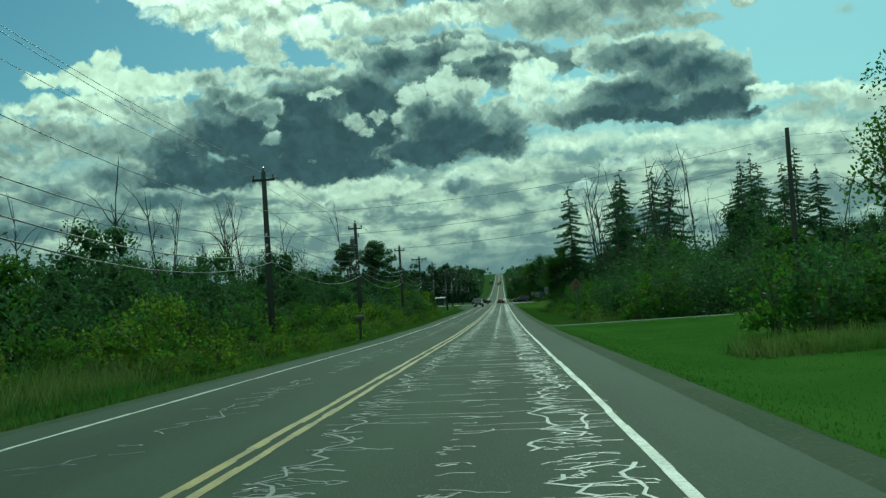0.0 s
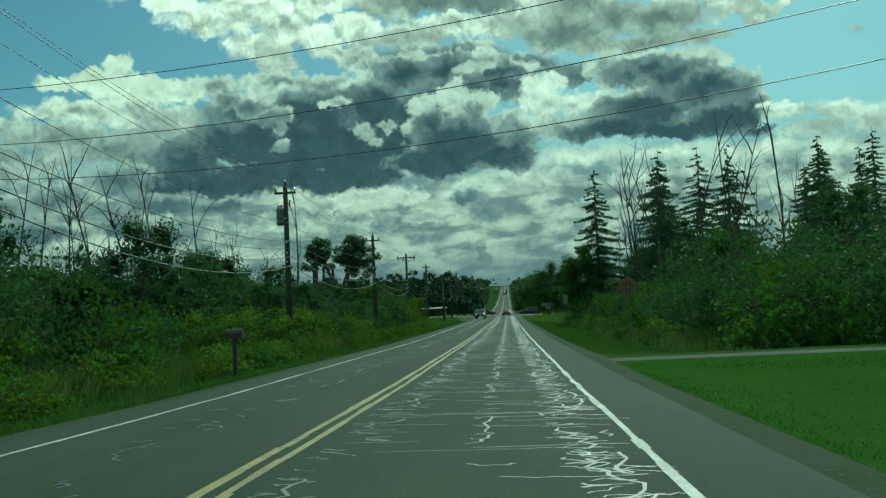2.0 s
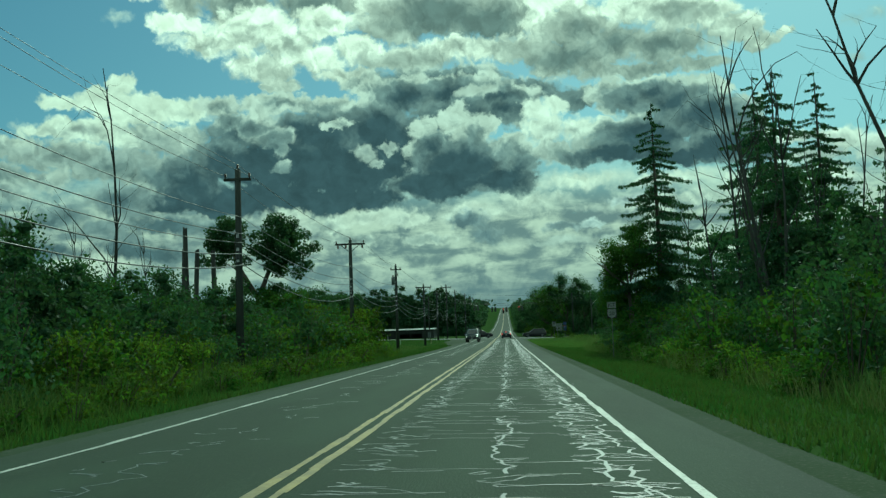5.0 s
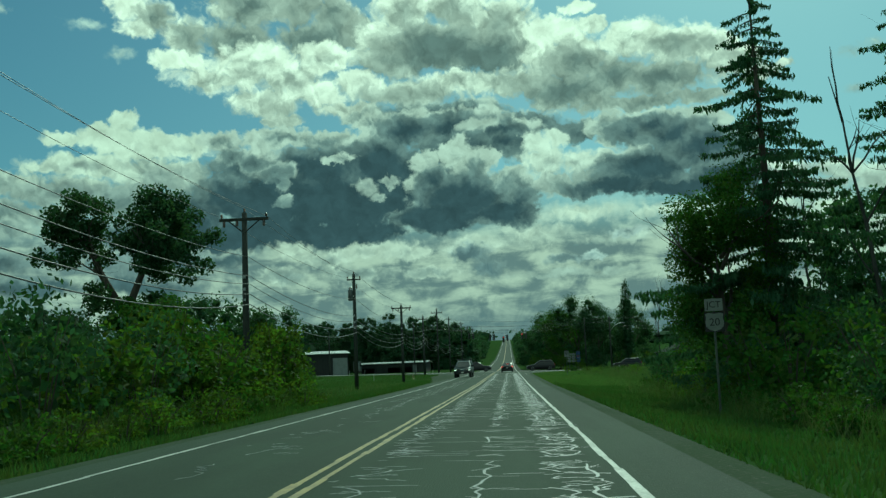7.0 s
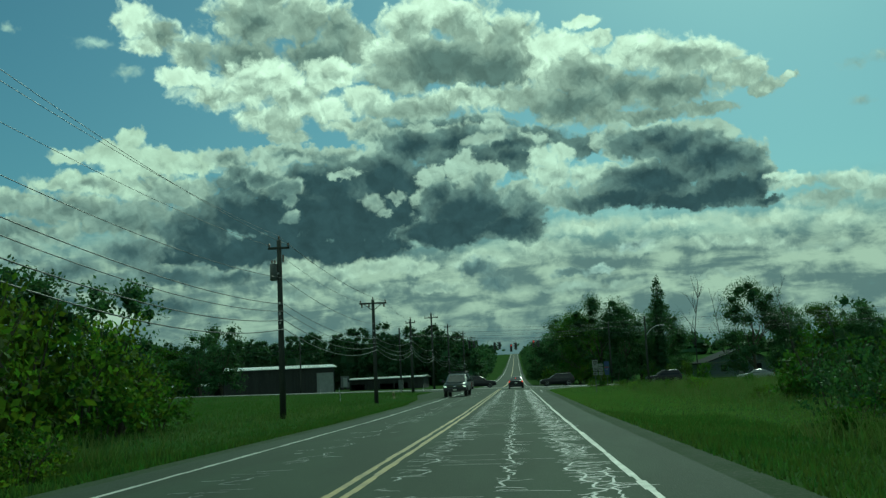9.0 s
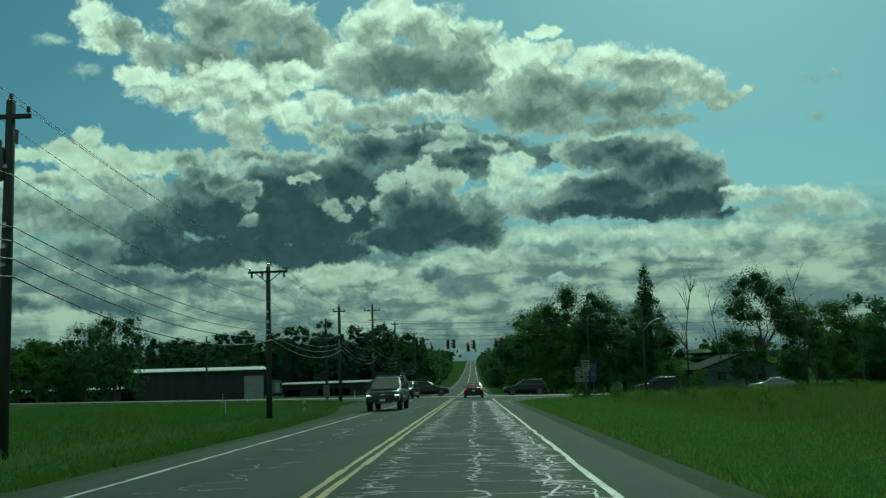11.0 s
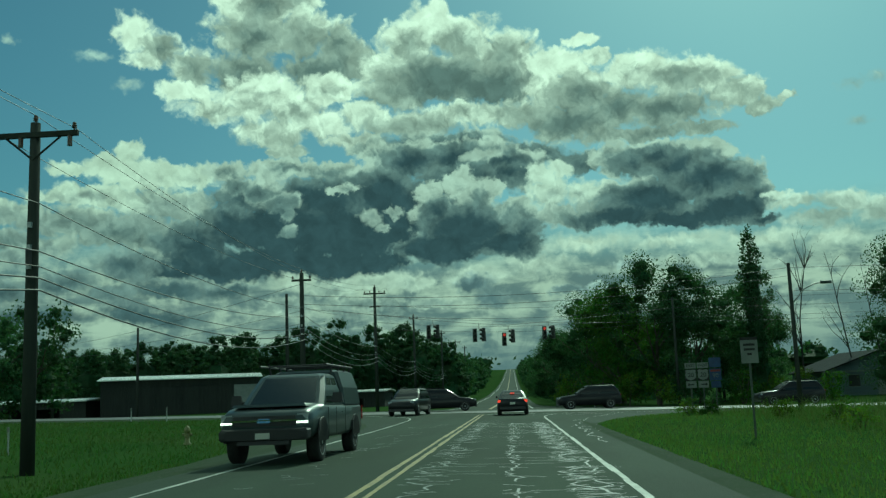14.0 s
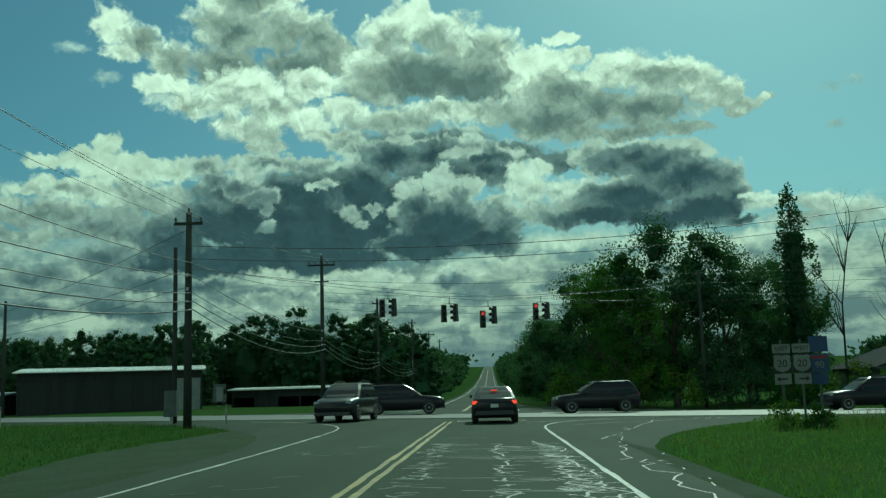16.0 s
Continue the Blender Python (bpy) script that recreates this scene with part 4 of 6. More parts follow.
def broadleaf(name, label, seed, height, width, leaf, mat, count, low=0.25, category="tree", solid=False):
    """A leafy tree: tapered trunk, limbs and a crown of clumped leaves with gaps."""
    rs = np.random.RandomState(seed)
    t = thing(name, label, category)
    g, tips = Geo(), []
    fork = height * low
    g.tube([(0, 0, -0.3), (0.05 * rs.normal(), 0.05 * rs.normal(), fork), (0.2 * rs.normal(), 0.2 * rs.normal(), height * 0.62)],
           [height * 0.018 + 0.06, height * 0.014 + 0.04, 0.03], 8, False)
    for i in range(7):
        a = 2 * math.pi * i / 7 + rs.uniform(0, 0.6)
        z = fork + (height * 0.35) * (i / 7)
        branch(g, rs, (0, 0, z), (math.cos(a), math.sin(a), 0.9), height * 0.36, height * 0.008 + 0.02, 1, tips, 0.3, 2)
    g.make("trunk", BARK, t, True)
    hubs = []
    for i in range(int(16 + height * 2.2)):
        a, u = rs.uniform(0, 2 * math.pi), rs.uniform(0, 1)
        z = fork * 0.6 + (height - fork * 0.6) * (0.05 + 0.92 * u)
        r = width * 0.5 * math.sqrt(max(1 - ((u - 0.42) / 0.62) ** 2, 0.02)) * rs.uniform(0.45, 1.08)
        hubs.append((r * math.cos(a), r * math.sin(a), z))
    each = max(count // len(hubs), 8)
    c = clumps(rs, hubs, each, (width * 0.105, width * 0.105, height * 0.054))
    core = clumps(rs, np.asarray(hubs) * (0.72, 0.72, 0.96), each // 3, (width * 0.07, width * 0.07, height * 0.04))
    c = np.concatenate([c, core])
    ob = new("crown", leaf_mesh("crown", c, np.r_[np.full(len(c) - len(core), leaf), np.full(len(core), leaf * 1.5)], mat, seed, inner=lumps(rs, [(h[0] * 0.9, h[1] * 0.9, h[2] * 0.98) for h in hubs], [(width * 0.068, height * 0.033)] * len(hubs)) if solid else None))
    ob.parent = t
    return t


def shrub(label, seed, height, width, leaf, mat, count):
    rs = np.random.RandomState(seed)
    t = thing("shrub", label, "shrub", group="roadside brush")
    g = Geo()
    for i in range(5):
        a = rs.uniform(0, 6.28)
        g.tube([(0.1 * math.cos(a), 0.1 * math.sin(a), -0.2), (width * 0.15 * math.cos(a), width * 0.15 * math.sin(a), height * 0.5), (width * 0.3 * math.cos(a), width * 0.3 * math.sin(a), height * 0.85)], [0.03, 0.022, 0.008], 4, False)
    g.make("stem", BARK, t)
    hubs = []
    for i in range(26):
        a, u = rs.uniform(0, 6.28), rs.uniform(0.02, 1)
        r = width * 0.5 * math.sqrt(1 - u * u * 0.9) * rs.uniform(0.5, 1.1)
        hubs.append((r * math.cos(a), r * math.sin(a), height * u * rs.uniform(0.75, 1.08)))
    c = clumps(rs, hubs, count // 26, (width * 0.10, width * 0.10, height * 0.075))
    core = clumps(rs, np.asarray(hubs) * (0.75, 0.75, 0.85), count // 80, (width * 0.09, width * 0.09, height * 0.07))
    c = np.concatenate([c, core])
    c[:, 2] = np.maximum(c[:, 2], 0.02)
    ob = new("foliage", leaf_mesh("foliage", c, np.r_[np.full(len(c) - len(core), leaf), np.full(len(core), leaf * 1.7)], mat, seed))
    ob.parent = t
    return t


def spruce(label, seed, height, width, thick=64):
    """A tall spruce: tiers of drooping branches, each hung with a curtain of needle sprays, with sky between the upper tiers."""
    rs = np.random.RandomState(seed)
    t = thing("spruce_tree", label, "spruce")
    g, cs, ss = Geo(), [], []
    g.tube([(0, 0, -0.3), (0.1, 0, height * 0.5), (0, 0.05, height)], [height * 0.013 + 0.05, height * 0.008, 0.015], 7, False)
    z = height * 0.05
    while z < height * 0.985:
        u = z / height
        reach = width * 0.62 * min((1 - u) ** 0.85 * 1.28, 1.0) + 0.15
        n = rs.randint(4, 7) if u < 0.85 else rs.randint(3, 5)
        a0 = rs.uniform(0, 6.28)
        for i in range(n):
            if rs.rand() < 0.08:
                continue
            a = a0 + 6.28 * i / n + rs.uniform(-0.3, 0.3)
            L = reach * rs.uniform(0.5, 1.12)
            ca, sa, lift = math.cos(a), math.sin(a), rs.uniform(-0.7, 0.6)
            pts = []
            for k in range(6):
                q = k / 5
                pts.append((L * q * ca, L * q * sa, z + lift + L * (0.06 * q - 0.42 * q * q + 0.24 * q ** 4)))
            g.tube(pts, [0.04, 0.032, 0.024, 0.018, 0.012, 0.005], 3, False)
            m = int(thick * L) + 6
            for k in range(m):
                q = rs.uniform(0.12, 1.0)
                b = min(int(q * 5), 4)
                f = q * 5 - b
                px, py, pz = (pts[b][j] * (1 - f) + pts[b + 1][j] * f for j in range(3))
                w = 0.13 * L * (1 - 0.7 * q)
                size = rs.uniform(0.16, 0.36) * (0.75 + 0.4 * (1 - u))
                cs.append((px - sa * rs.normal() * w, py + ca * rs.normal() * w, pz - size * rs.uniform(0.05, 0.75)))
                ss.append(size)
        z += rs.uniform(0.3, 0.62) * (0.7 + 0.4 * height / 18)
    g.make("trunk", BARK, t)
    ob = new("needles", leaf_mesh("needles", cs, ss, NEEDLE, seed, hang=1.1, aspect=3.0))
    ob.parent = t
    return t


def dead_tree(label, seed, height, forks=2):
    rs = np.random.RandomState(seed)
    t = thing("dead_tree", label, "dead tree", group="bare dead trees")
    g, tips = Geo(), []
    pts, p = [], Vector((0, 0, -0.3))
    d = Vector((rs.normal() * 0.05, rs.normal() * 0.05, 1))
    for i in range(7):
        pts.append(tuple(p))
        p = p + d.normalized() * height / 6
        d = d + Vector((rs.normal() * 0.06, rs.normal() * 0.06, 0))
    r = 0.045 + height * 0.0048
    g.tube(pts, [r * (1 - 0.14 * i) for i in range(7)], 6, False)
    for i in range(3 + forks * 2):
        k = rs.randint(2, 6)
        a = rs.uniform(0, 6.28)
        branch(g, rs, pts[k], (math.cos(a) * 0.5, math.sin(a) * 0.5, 1.0), height * rs.uniform(0.12, 0.34), r * 0.45, 1, tips, 0.3, 2)
    g.make("trunk", DEAD, t)
    return t


def spots(seed, n, x0, x1, y0, y1, gap):
    """Places scattered over a stretch, no two nearer than gap."""
    rnd = random.Random(seed)
    out = []
    for _ in range(n * 12):
        if len(out) >= n:
            break
        p = (rnd.uniform(x0, x1), rnd.uniform(y0, y1))
        if all((p[0] - q[0]) ** 2 + (p[1] - q[1]) ** 2 > gap * gap for q in out):
            out.append(p)
    return out


PLACED = random.Random(5)


def plant(kinds, places, s0=0.8, s1=1.2, used=None):
    """Copies of the kinds at the places; the kinds themselves take the first ones."""
    for i, (x, y) in enumerate(places):
        k = kinds[PLACED.randrange(len(kinds))]
        s = PLACED.uniform(s0, s1)
        m = Matrix.LocRotScale((x, y, land(x, y)), Euler((0, 0, PLACED.uniform(0, 6.28))), (s, s, s * PLACED.uniform(0.88, 1.12)))
        if k.name not in USED:
            USED.add(k.name)
            k.matrix_basis = m
        else:
            copy_thing(k, m)


USED = set()
brush = [shrub("light green leafy roadside shrub", 20 + i, h, w, 0.165, m, 740) for i, (h, w, m) in
         enumerate(((2.6, 3.0, LEAF_LIGHT), (2.1, 3.2, LEAF), (3.4, 3.0, LEAF_LIGHT), (2.4, 2.8, LEAF), (3.0, 3.4, LEAF_DARK)))]
low_brush = [shrub("low weedy shrub at the grass edge", 40 + i, h, w, 0.11, m, 620) for i, (h, w, m) in enumerate(((1.2, 2.2, LEAF_LIGHT), (1.0, 1.8, LEAF), (1.5, 2.0, LEAF_LIGHT)))]
young = [broadleaf("young_tree", "dense dark green young roadside tree", 60 + i, h, w, 0.2, m, 2600, 0.12, solid=True) for i, (h, w, m) in
         enumerate(((6.0, 4.6, LEAF_DARK), (7.5, 5.0, LEAF_DARK), (5.2, 4.2, LEAF), (6.6, 5.2, LEAF_DARK)))]
dead = [dead_tree("bare grey dead tree standing in the brush", 80 + i, h, f) for i, (h, f) in enumerate(((13, 1), (15, 2), (11, 1), (14, 3), (9, 1), (7, 0), (12, 2)))]

# left of the road: brush, thicket and dead trees
plant(low_brush, spots(1, 62, -9.0, -7.6, 22, 184, 1.4), 0.7, 1.15)
plant(brush, spots(2, 72, -12.4, -9.6, 18, 150, 1.7), 0.7, 1.1)
plant(brush, spots(22, 26, -14.5, -9.6, 148, 190, 1.8), 1.15, 1.65)
plant(young, spots(4, 62, -26, -16.5, 46, 160, 2.6), 0.7, 1.05)
plant(young, spots(26, 30, -42, -25, 56, 160, 3.4), 1.0, 1.4)
plant(young, spots(24, 18, -42, -24, 148, 196, 3.2), 0.75, 1.1)
plant(dead, spots(6, 58, -50, -24, 66, 192, 2.2), 0.7, 1.15)
plant(dead, spots(25, 34, -34, -17, 84, 170, 2.4), 0.8, 1.15)
# right of the road: past the driveway the wood comes close
plant(low_brush, spots(7, 36, 9.2, 10.8, 88, 186, 1.3), 0.7, 1.1)
plant(brush[3:], spots(8, 46, 10.6, 14.5, 86, 192, 1.9), 0.8, 1.25)
plant(young, spots(10, 20, 18, 50, 92, 116, 3.4), 0.7, 1.0)
plant(young, spots(27, 26, 18, 54, 116, 150, 3.4), 1.0, 1.5)
plant(young, spots(23, 30, 20, 58, 150, 188, 3.4), 1.2, 1.8)
plant(young, spots(30, 22, -19.5, -13.5, 82, 152, 3.4), 0.75, 1.0)
plant(dead, spots(12, 46, 15, 50, 94, 185, 2.4), 1.0, 1.4)
plant(brush, spots(13, 14, 19, 30, 56, 76, 2.2), 0.7, 1.2)
plant([brush[1], brush[3], brush[4]], [(12.6, 56.0), (13.8, 54.6), (15.2, 55.8), (16.4, 54.2), (17.8, 55.5), (14.6, 57.6), (17.0, 57.8), (19.3, 56.8)], 0.95, 1.25)
plant(low_brush, [(8.9, 44.8), (10.1, 44.6), (11.3, 45.2), (12.6, 45.0), (13.8, 45.6)], 0.36, 0.5)


def thicket(name, label, seed, areas, leaf, mat):
    """Brush too dense to tell apart: leaf clumps over stretches of (x0, x1, y0, y1, number, height)."""
    rs = np.random.RandomState(seed)
    cs = []
    for x0, x1, y0, y1, n, h in areas:
        for _ in range(n):
            x, y = rs.uniform(x0, x1), rs.uniform(y0, y1)
            top = h * rs.uniform(0.6, 1.15)
            for k in range(7):
                hub = np.array((x + rs.normal() * 0.6, y + rs.normal() * 0.6, land(x, y) + top * (k + 0.6) / 7))
                cs.append(hub + rs.normal(size=(26, 3)) * (0.42, 0.42, top * 0.09))
    c = np.concatenate(cs)
    return tagged(new(name, leaf_mesh(name, c, np.where(rs.rand(len(c)) < 0.25, leaf * 1.6, leaf), mat, seed)), label, "brush", kind="stuff")


thicket("brush_thicket", "dense tangled green brush behind the shrubs", 71, ((-19, -12.3, 14, 152, 250, 3.0), (-25, -15.0, 56, 160, 380, 4.8), (15, 24, 92, 150, 120, 6.2), (-22, -14, 150, 192, 90, 4.0), (13.5, 20, 86, 190, 160, 3.6), (13, 34, 84, 94, 60, 3.2)), 0.2, LEAF_DARK)

# spruces over the wood
for i, (x, y, top, w) in enumerate(((13.6, 171.8, 18.3, 8.6), (22.0, 174.6, 21.0, 9.0), (27.0, 175.3, 21.1, 9.0), (19.6, 160.5, 17.6, 9.0), (25.0, 150.0, 17.0, 8.0), (37.0, 160.0, 19.0, 9), (44.0, 182.0, 22.5, 9.5), (51.5, 183.4, 23.7, 9.5), (47.8, 178.0, 20.5, 9), (40.5, 177.0, 18.5, 8.5), (56.0, 187.0, 21.0, 9.5), (47.5, 191.0, 22.0, 10))):
    s = spruce("tall dark drooping spruce above the roadside wood", 100 + i, top - land(x, y), w)
    s.matrix_basis = pose(x, y, land(x, y), 0, 0, 37 * i)
# the leafy tree beside the nearest spruce, and the tree by the lawn
t = broadleaf("birch_tree", "loose light-leaved tree beside the spruces", 130, 9.6, 4.8, 0.12, LEAF, 20000, 0.3)
t.matrix_basis = pose(11.2, 170.0, land(11.2, 170.0))
t = broadleaf("young_tree", "loose green tree at the edge of the lawn", 131, 8.4, 4.4, 0.14, LEAF, 7000, 0.2)
t.matrix_basis = pose(15.0, 46.5, land(15.0, 46.5))
for i, (x, y, h) in enumerate(((17.2, 160.0, 19.0), (18.4, 156.5, 17.5), (15.8, 150.5, 15.0), (20.5, 147.0, 18.0))):
    t = dead_tree("tall bare dead tree between the spruces", 200 + i, h, 2)
    t.matrix_basis = pose(x, y, land(x, y))
# broken grey snags above the brush, left of the road
for i, (x, y, top, lean) in enumerate(((-19.2, 162.4, 9.0, 1), (-19.9, 163.4, 7.8, -2), (-18.7, 162.0, 7.4, 2), (-17.3, 162.4, 7.5, -1), (-15.9, 162.8, 7.2, 1))):
    t = thing("tree_snag", "broken grey trunk with no limbs standing in the brush", "dead tree", pose(x, y, land(x, y), lean, -lean, 50 * i), "broken snags")
    h = top - land(x, y)
    rs = np.random.RandomState(240 + i)
    rings = [[(r * math.cos(a) * rs.uniform(0.9, 1.1), r * math.sin(a) * rs.uniform(0.9, 1.1), z + (rs.uniform(-0.25, 0.25) if z == h else 0)) for a in [k * math.pi / 4.5 for k in range(9)]] for z, r in ((-0.3, 0.24), (h * 0.3, 0.19), (h * 0.7, 0.17), (h, 0.15))]
    g = Geo().loft(rings)
    for k in range(2):
        a = rs.uniform(0, 6.28)
        g.tube([(0, 0, h * (0.55 + 0.15 * k)), (0.35 * math.cos(a), 0.35 * math.sin(a), h * (0.57 + 0.15 * k))], [0.04, 0.02], 5)
    g.make("trunk", DEAD, t)
plant(dead, [(19.0, 127.0), (21.5, 131.0), (23.5, 126.0), (20.4, 136.5)], 1.15, 1.3)
# the big two-headed tree left of the road
t = thing("big_tree", "big tree with two dark leafy heads on bare limbs", "tree", pose(-21.0, 188.5, land(-21.0, 188.5)))
rs = np.random.RandomState(140)
g, tips = Geo(), []
g.tube([(0, 0, -0.3), (0.2, 0, 3.5), (0.0, 0, 6.0)], [0.42, 0.34, 0.3], 9, False)
g.tube([(0, 0, 5.5), (-1.6, 0, 8.2), (-2.6, 0, 11.0)], [0.26, 0.2, 0.1], 7, False)
g.tube([(0, 0, 5.5), (1.0, 0, 8.0), (2.2, 0, 11.0)], [0.26, 0.2, 0.1], 7, False)
for sx0, hz0 in ((-2.2, 9.5), (1.8, 9.3), (-1.4, 8), (1.2, 8.4)):
    for k in range(4):
        branch(g, rs, (sx0, 0, hz0), (rs.normal(), rs.normal(), 0.7), 2.4, 0.08, 1, tips, 0.3, 2)
g.make("trunk", BARK, t, True)
hubs = [(cx + float(np.clip(rs.normal(), -1.5, 1.5)) * 0.95, rs.normal() * 1.2, cz + float(np.clip(rs.normal(), -1.5, 1.5)) * 0.95) for cx, cz, n in ((-3.0, 11.3, 22), (2.3, 11.6, 26), (3.8, 10.2, 14), (-3.4, 10.0, 10), (1.6, 9.4, 14), (2.8, 8.4, 7), (-0.4, 10.2, 6), (-2.0, 5.6, 8), (1.5, 5.2, 10)) for _ in range(n)]
c = clumps(rs, hubs, 190, (0.42, 0.42, 0.38))
ob = new("crown", leaf_mesh("crown", c, np.where(np.arange(len(c)) % 5 == 0, 0.36, 0.22), LEAF_DARK, 141))
ob.parent = t

# open ground before the junction
plant(brush, spots(15, 14, -22, -12.5, 188, 204, 2.0), 1.0, 1.6)
plant(young, [(-16, 180), (-18.5, 184), (-20.5, 190.5), (-14.6, 192.5), (-17.2, 194.5), (-22, 181), (-24.5, 187)], 1.0, 1.25)
plant(young, [(-15.5, 186.5), (-17.5, 199), (-20.5, 204), (-14.2, 200.5), (-25, 202)], 0.8, 0.95)
plant(young, spots(16, 14, -74, -46, 309, 326, 3.5), 1.3, 1.8)
plant(brush, spots(17, 14, 15, 38, 190, 215, 3.0), 0.8, 1.3)
plant(low_brush, spots(18, 26, 13, 34, 205, 268, 2.5), 0.5, 0.9)
plant(low_brush, [(10.6, 274.4), (11.6, 274.1), (14.2, 263), (15.2, 265), (13.4, 258)], 0.6, 0.75)

# the corner wood behind the junction
tall = [broadleaf("broadleaf_tree", "full dark green tree behind the junction", 150 + i, h, w, 0.19, m, 13500, 0.1, solid=True) for i, (h, w, m) in enumerate(((12, 8.5, LEAF_DARK), (13.5, 9, LEAF_DARK), (9.5, 7.5, LEAF_DARK), (11, 8, LEAF)))]
for k, x, y, s in ((2, 6.9, 331, 0.8), (0, 9.6, 325, 0.9), (3, 12.0, 319, 1.02), (1, 15.4, 317.5, 1.04), (0, 19.3, 318, 1.1), (2, 22.0, 323, 1.1), (1, 27, 332, 0.9), (2, 7.6, 346, 1.0), (0, 8.4, 358, 0.9), (3, 14, 334, 1.0),
                  (1, 38.0, 314, 1.08), (0, 45, 319, 1.0), (3, 51, 326, 1.0), (2, 31, 344, 1.0), (0, 60, 330, 1.0), (1, 72, 322, 0.9)):
    m = Matrix.LocRotScale((x, y, land(x, y)), Euler((0, 0, x * 1.7)), (s, s, s))
    if tall[k].name in USED:
        copy_thing(tall[k], m)
    else:
        USED.add(tall[k].name)
        tall[k].matrix_basis = m
plant(brush, [(7.0, 317), (9.5, 314.5), (12, 312.5), (14.5, 311), (17, 311.5), (19.5, 313), (22, 313), (25, 314), (28, 316), (31, 318)], 1.0, 1.4)
poplar = thing("poplar_tree", "narrow upright poplar above the corner trees", "tree", pose(24.9, 318.8, land(24.9, 318.8)))
rs = np.random.RandomState(170)
g, tips = Geo(), []
g.tube([(0, 0, -0.3), (0.05, 0, 7), (0, 0.1, 15.6)], [0.32, 0.2, 0.03], 8, False)
hubs = []
for i in range(150):
    u = rs.uniform(0.03, 1)
    q, a = rs.uniform(0.45, 1.0), rs.uniform(0, 6.28)
    rad = 2.25 * min(1.0, (1.02 - u) * 2.1) ** 0.8 * q
    z = 16.0 * u
    hubs.append((rad * math.cos(a), rad * math.sin(a), z))
    if i % 3 == 0 and z > 2.5:
        g.tube([(0, 0, z - 1.6), (rad * 0.6 * math.cos(a), rad * 0.6 * math.sin(a), z - 0.6), hubs[-1]], [0.05, 0.035, 0.012], 4, False)
g.make("trunk", BARK, poplar, True)
c = clumps(rs, hubs, 46, (0.22, 0.22, 0.42))
ob = new("crown", leaf_mesh("crown", c, np.full(len(c), 0.25), LEAF_DARK, 171, inner=lumps(rs, [(0, 0, z) for z in range(1, 13)], [(1.15 - 0.03 * z, 0.9) for z in range(1, 13)])))
ob.parent = poplar
bare = dead_tree("bare forked pale tree beside the poplar", 230, 16.5, 7)
bare.matrix_basis = pose(32.3, 331, land(32.3, 331))
plant(dead, [(38.8, 325), (36.8, 328), (47.5, 321), (43.3, 310), (52, 318), (57, 322)], 0.85, 1.05)


# ---- far woods ----
def far_woods(name, label, seed, runs, leaf, mat, per):
    """Distant woods: crowns of dense rounded clumps along lines; runs of (x, y, height, spread)."""
    rs = np.random.RandomState(seed)
    cs, hearts, sizes_in = [], [], []
    each = 34
    for x, y, h, w in runs:
        b = land(x, y)
        point = rs.uniform(0.8, 1.5)
        for k in range(max(per // each, 8)):
            a, u = rs.uniform(0, 6.28), rs.uniform(0, 0.95)
            r = w * 0.5 * max(1 - abs(u - 0.35) / 0.66, 0.04) ** (0.5 * point) * rs.uniform(0.3, 1.0)
            hub = np.array((x + r * math.cos(a), y + r * math.sin(a), b + h * (0.03 + 0.93 * u)))
            rc = w * rs.uniform(0.075, 0.15) * (1.0 if u < 0.75 else 0.8)
            d = rs.normal(size=(each, 3))
            d *= (rs.uniform(0.5, 1.5, (each, 1)) * rc) / np.linalg.norm(d, axis=1)[:, None]
            cs.append(hub + d * (1, 1, 0.8))
            hearts.append(tuple(hub))
            sizes_in.append((rc * 0.62, rc * 0.5))
        for f in (0.12, 0.4):
            hearts.append((x + rs.normal() * 0.5, y + rs.normal() * 0.5, b + h * f))
            sizes_in.append((w * 0.30, h * 0.22))
    c = np.concatenate(cs)
    sizes = np.where(np.arange(len(c)) % 6 == 0, leaf * 1.5, leaf)
    return tagged(new(name, leaf_mesh(name, c, sizes, mat, seed, inner=lumps(rs, hearts, sizes_in, 4, 6))), label, "woods", kind="stuff")


rnd = random.Random(31)
runs = []
for i in range(46):                                    # behind the yard, left
    x = -150 + i * 3.1
    runs.append((x, 425 + rnd.uniform(-8, 14), rnd.uniform(12, 16.5) + (2 if -55 < x < -15 else 0), 9.5))
for i in range(36):
    runs.append((-146 + i * 3.7, 446 + rnd.uniform(-5, 8), rnd.uniform(13, 16), 10.5))
far_woods("distant_woods", "dark belt of leafy woods behind the yard", 36, runs, 0.33, LEAF_DARK, 3000)
runs = []
for i in range(34):                                    # left of the road beyond
    y = 420 + i * 18
    runs.append((-9.5 - 0.012 * (y - 420) - rnd.uniform(0, 4), y, rnd.uniform(9, 13), 9))
    runs.append((-20 - rnd.uniform(0, 6), y + 8, rnd.uniform(12, 16), 10))
for i in range(46):                                    # right of the road beyond
    y = 372 + i * 15
    runs.append((9.2 + rnd.uniform(0, 3), y, rnd.uniform(10, 13), 8.5))
    runs.append((19 + rnd.uniform(0, 6), y, rnd.uniform(11, 15), 10))
far_woods("distant_woods", "dark line of distant leafy woods along the road", 33, runs, 0.42, LEAF_DARK, 1500)
runs = []
for i in range(60):
    runs.append((-170 - i * 7, 330 + rnd.uniform(-10, 140), rnd.uniform(10, 16), 15))
    runs.append((62 + i * 7, 345 + rnd.uniform(-20, 110), rnd.uniform(10, 15), 14))
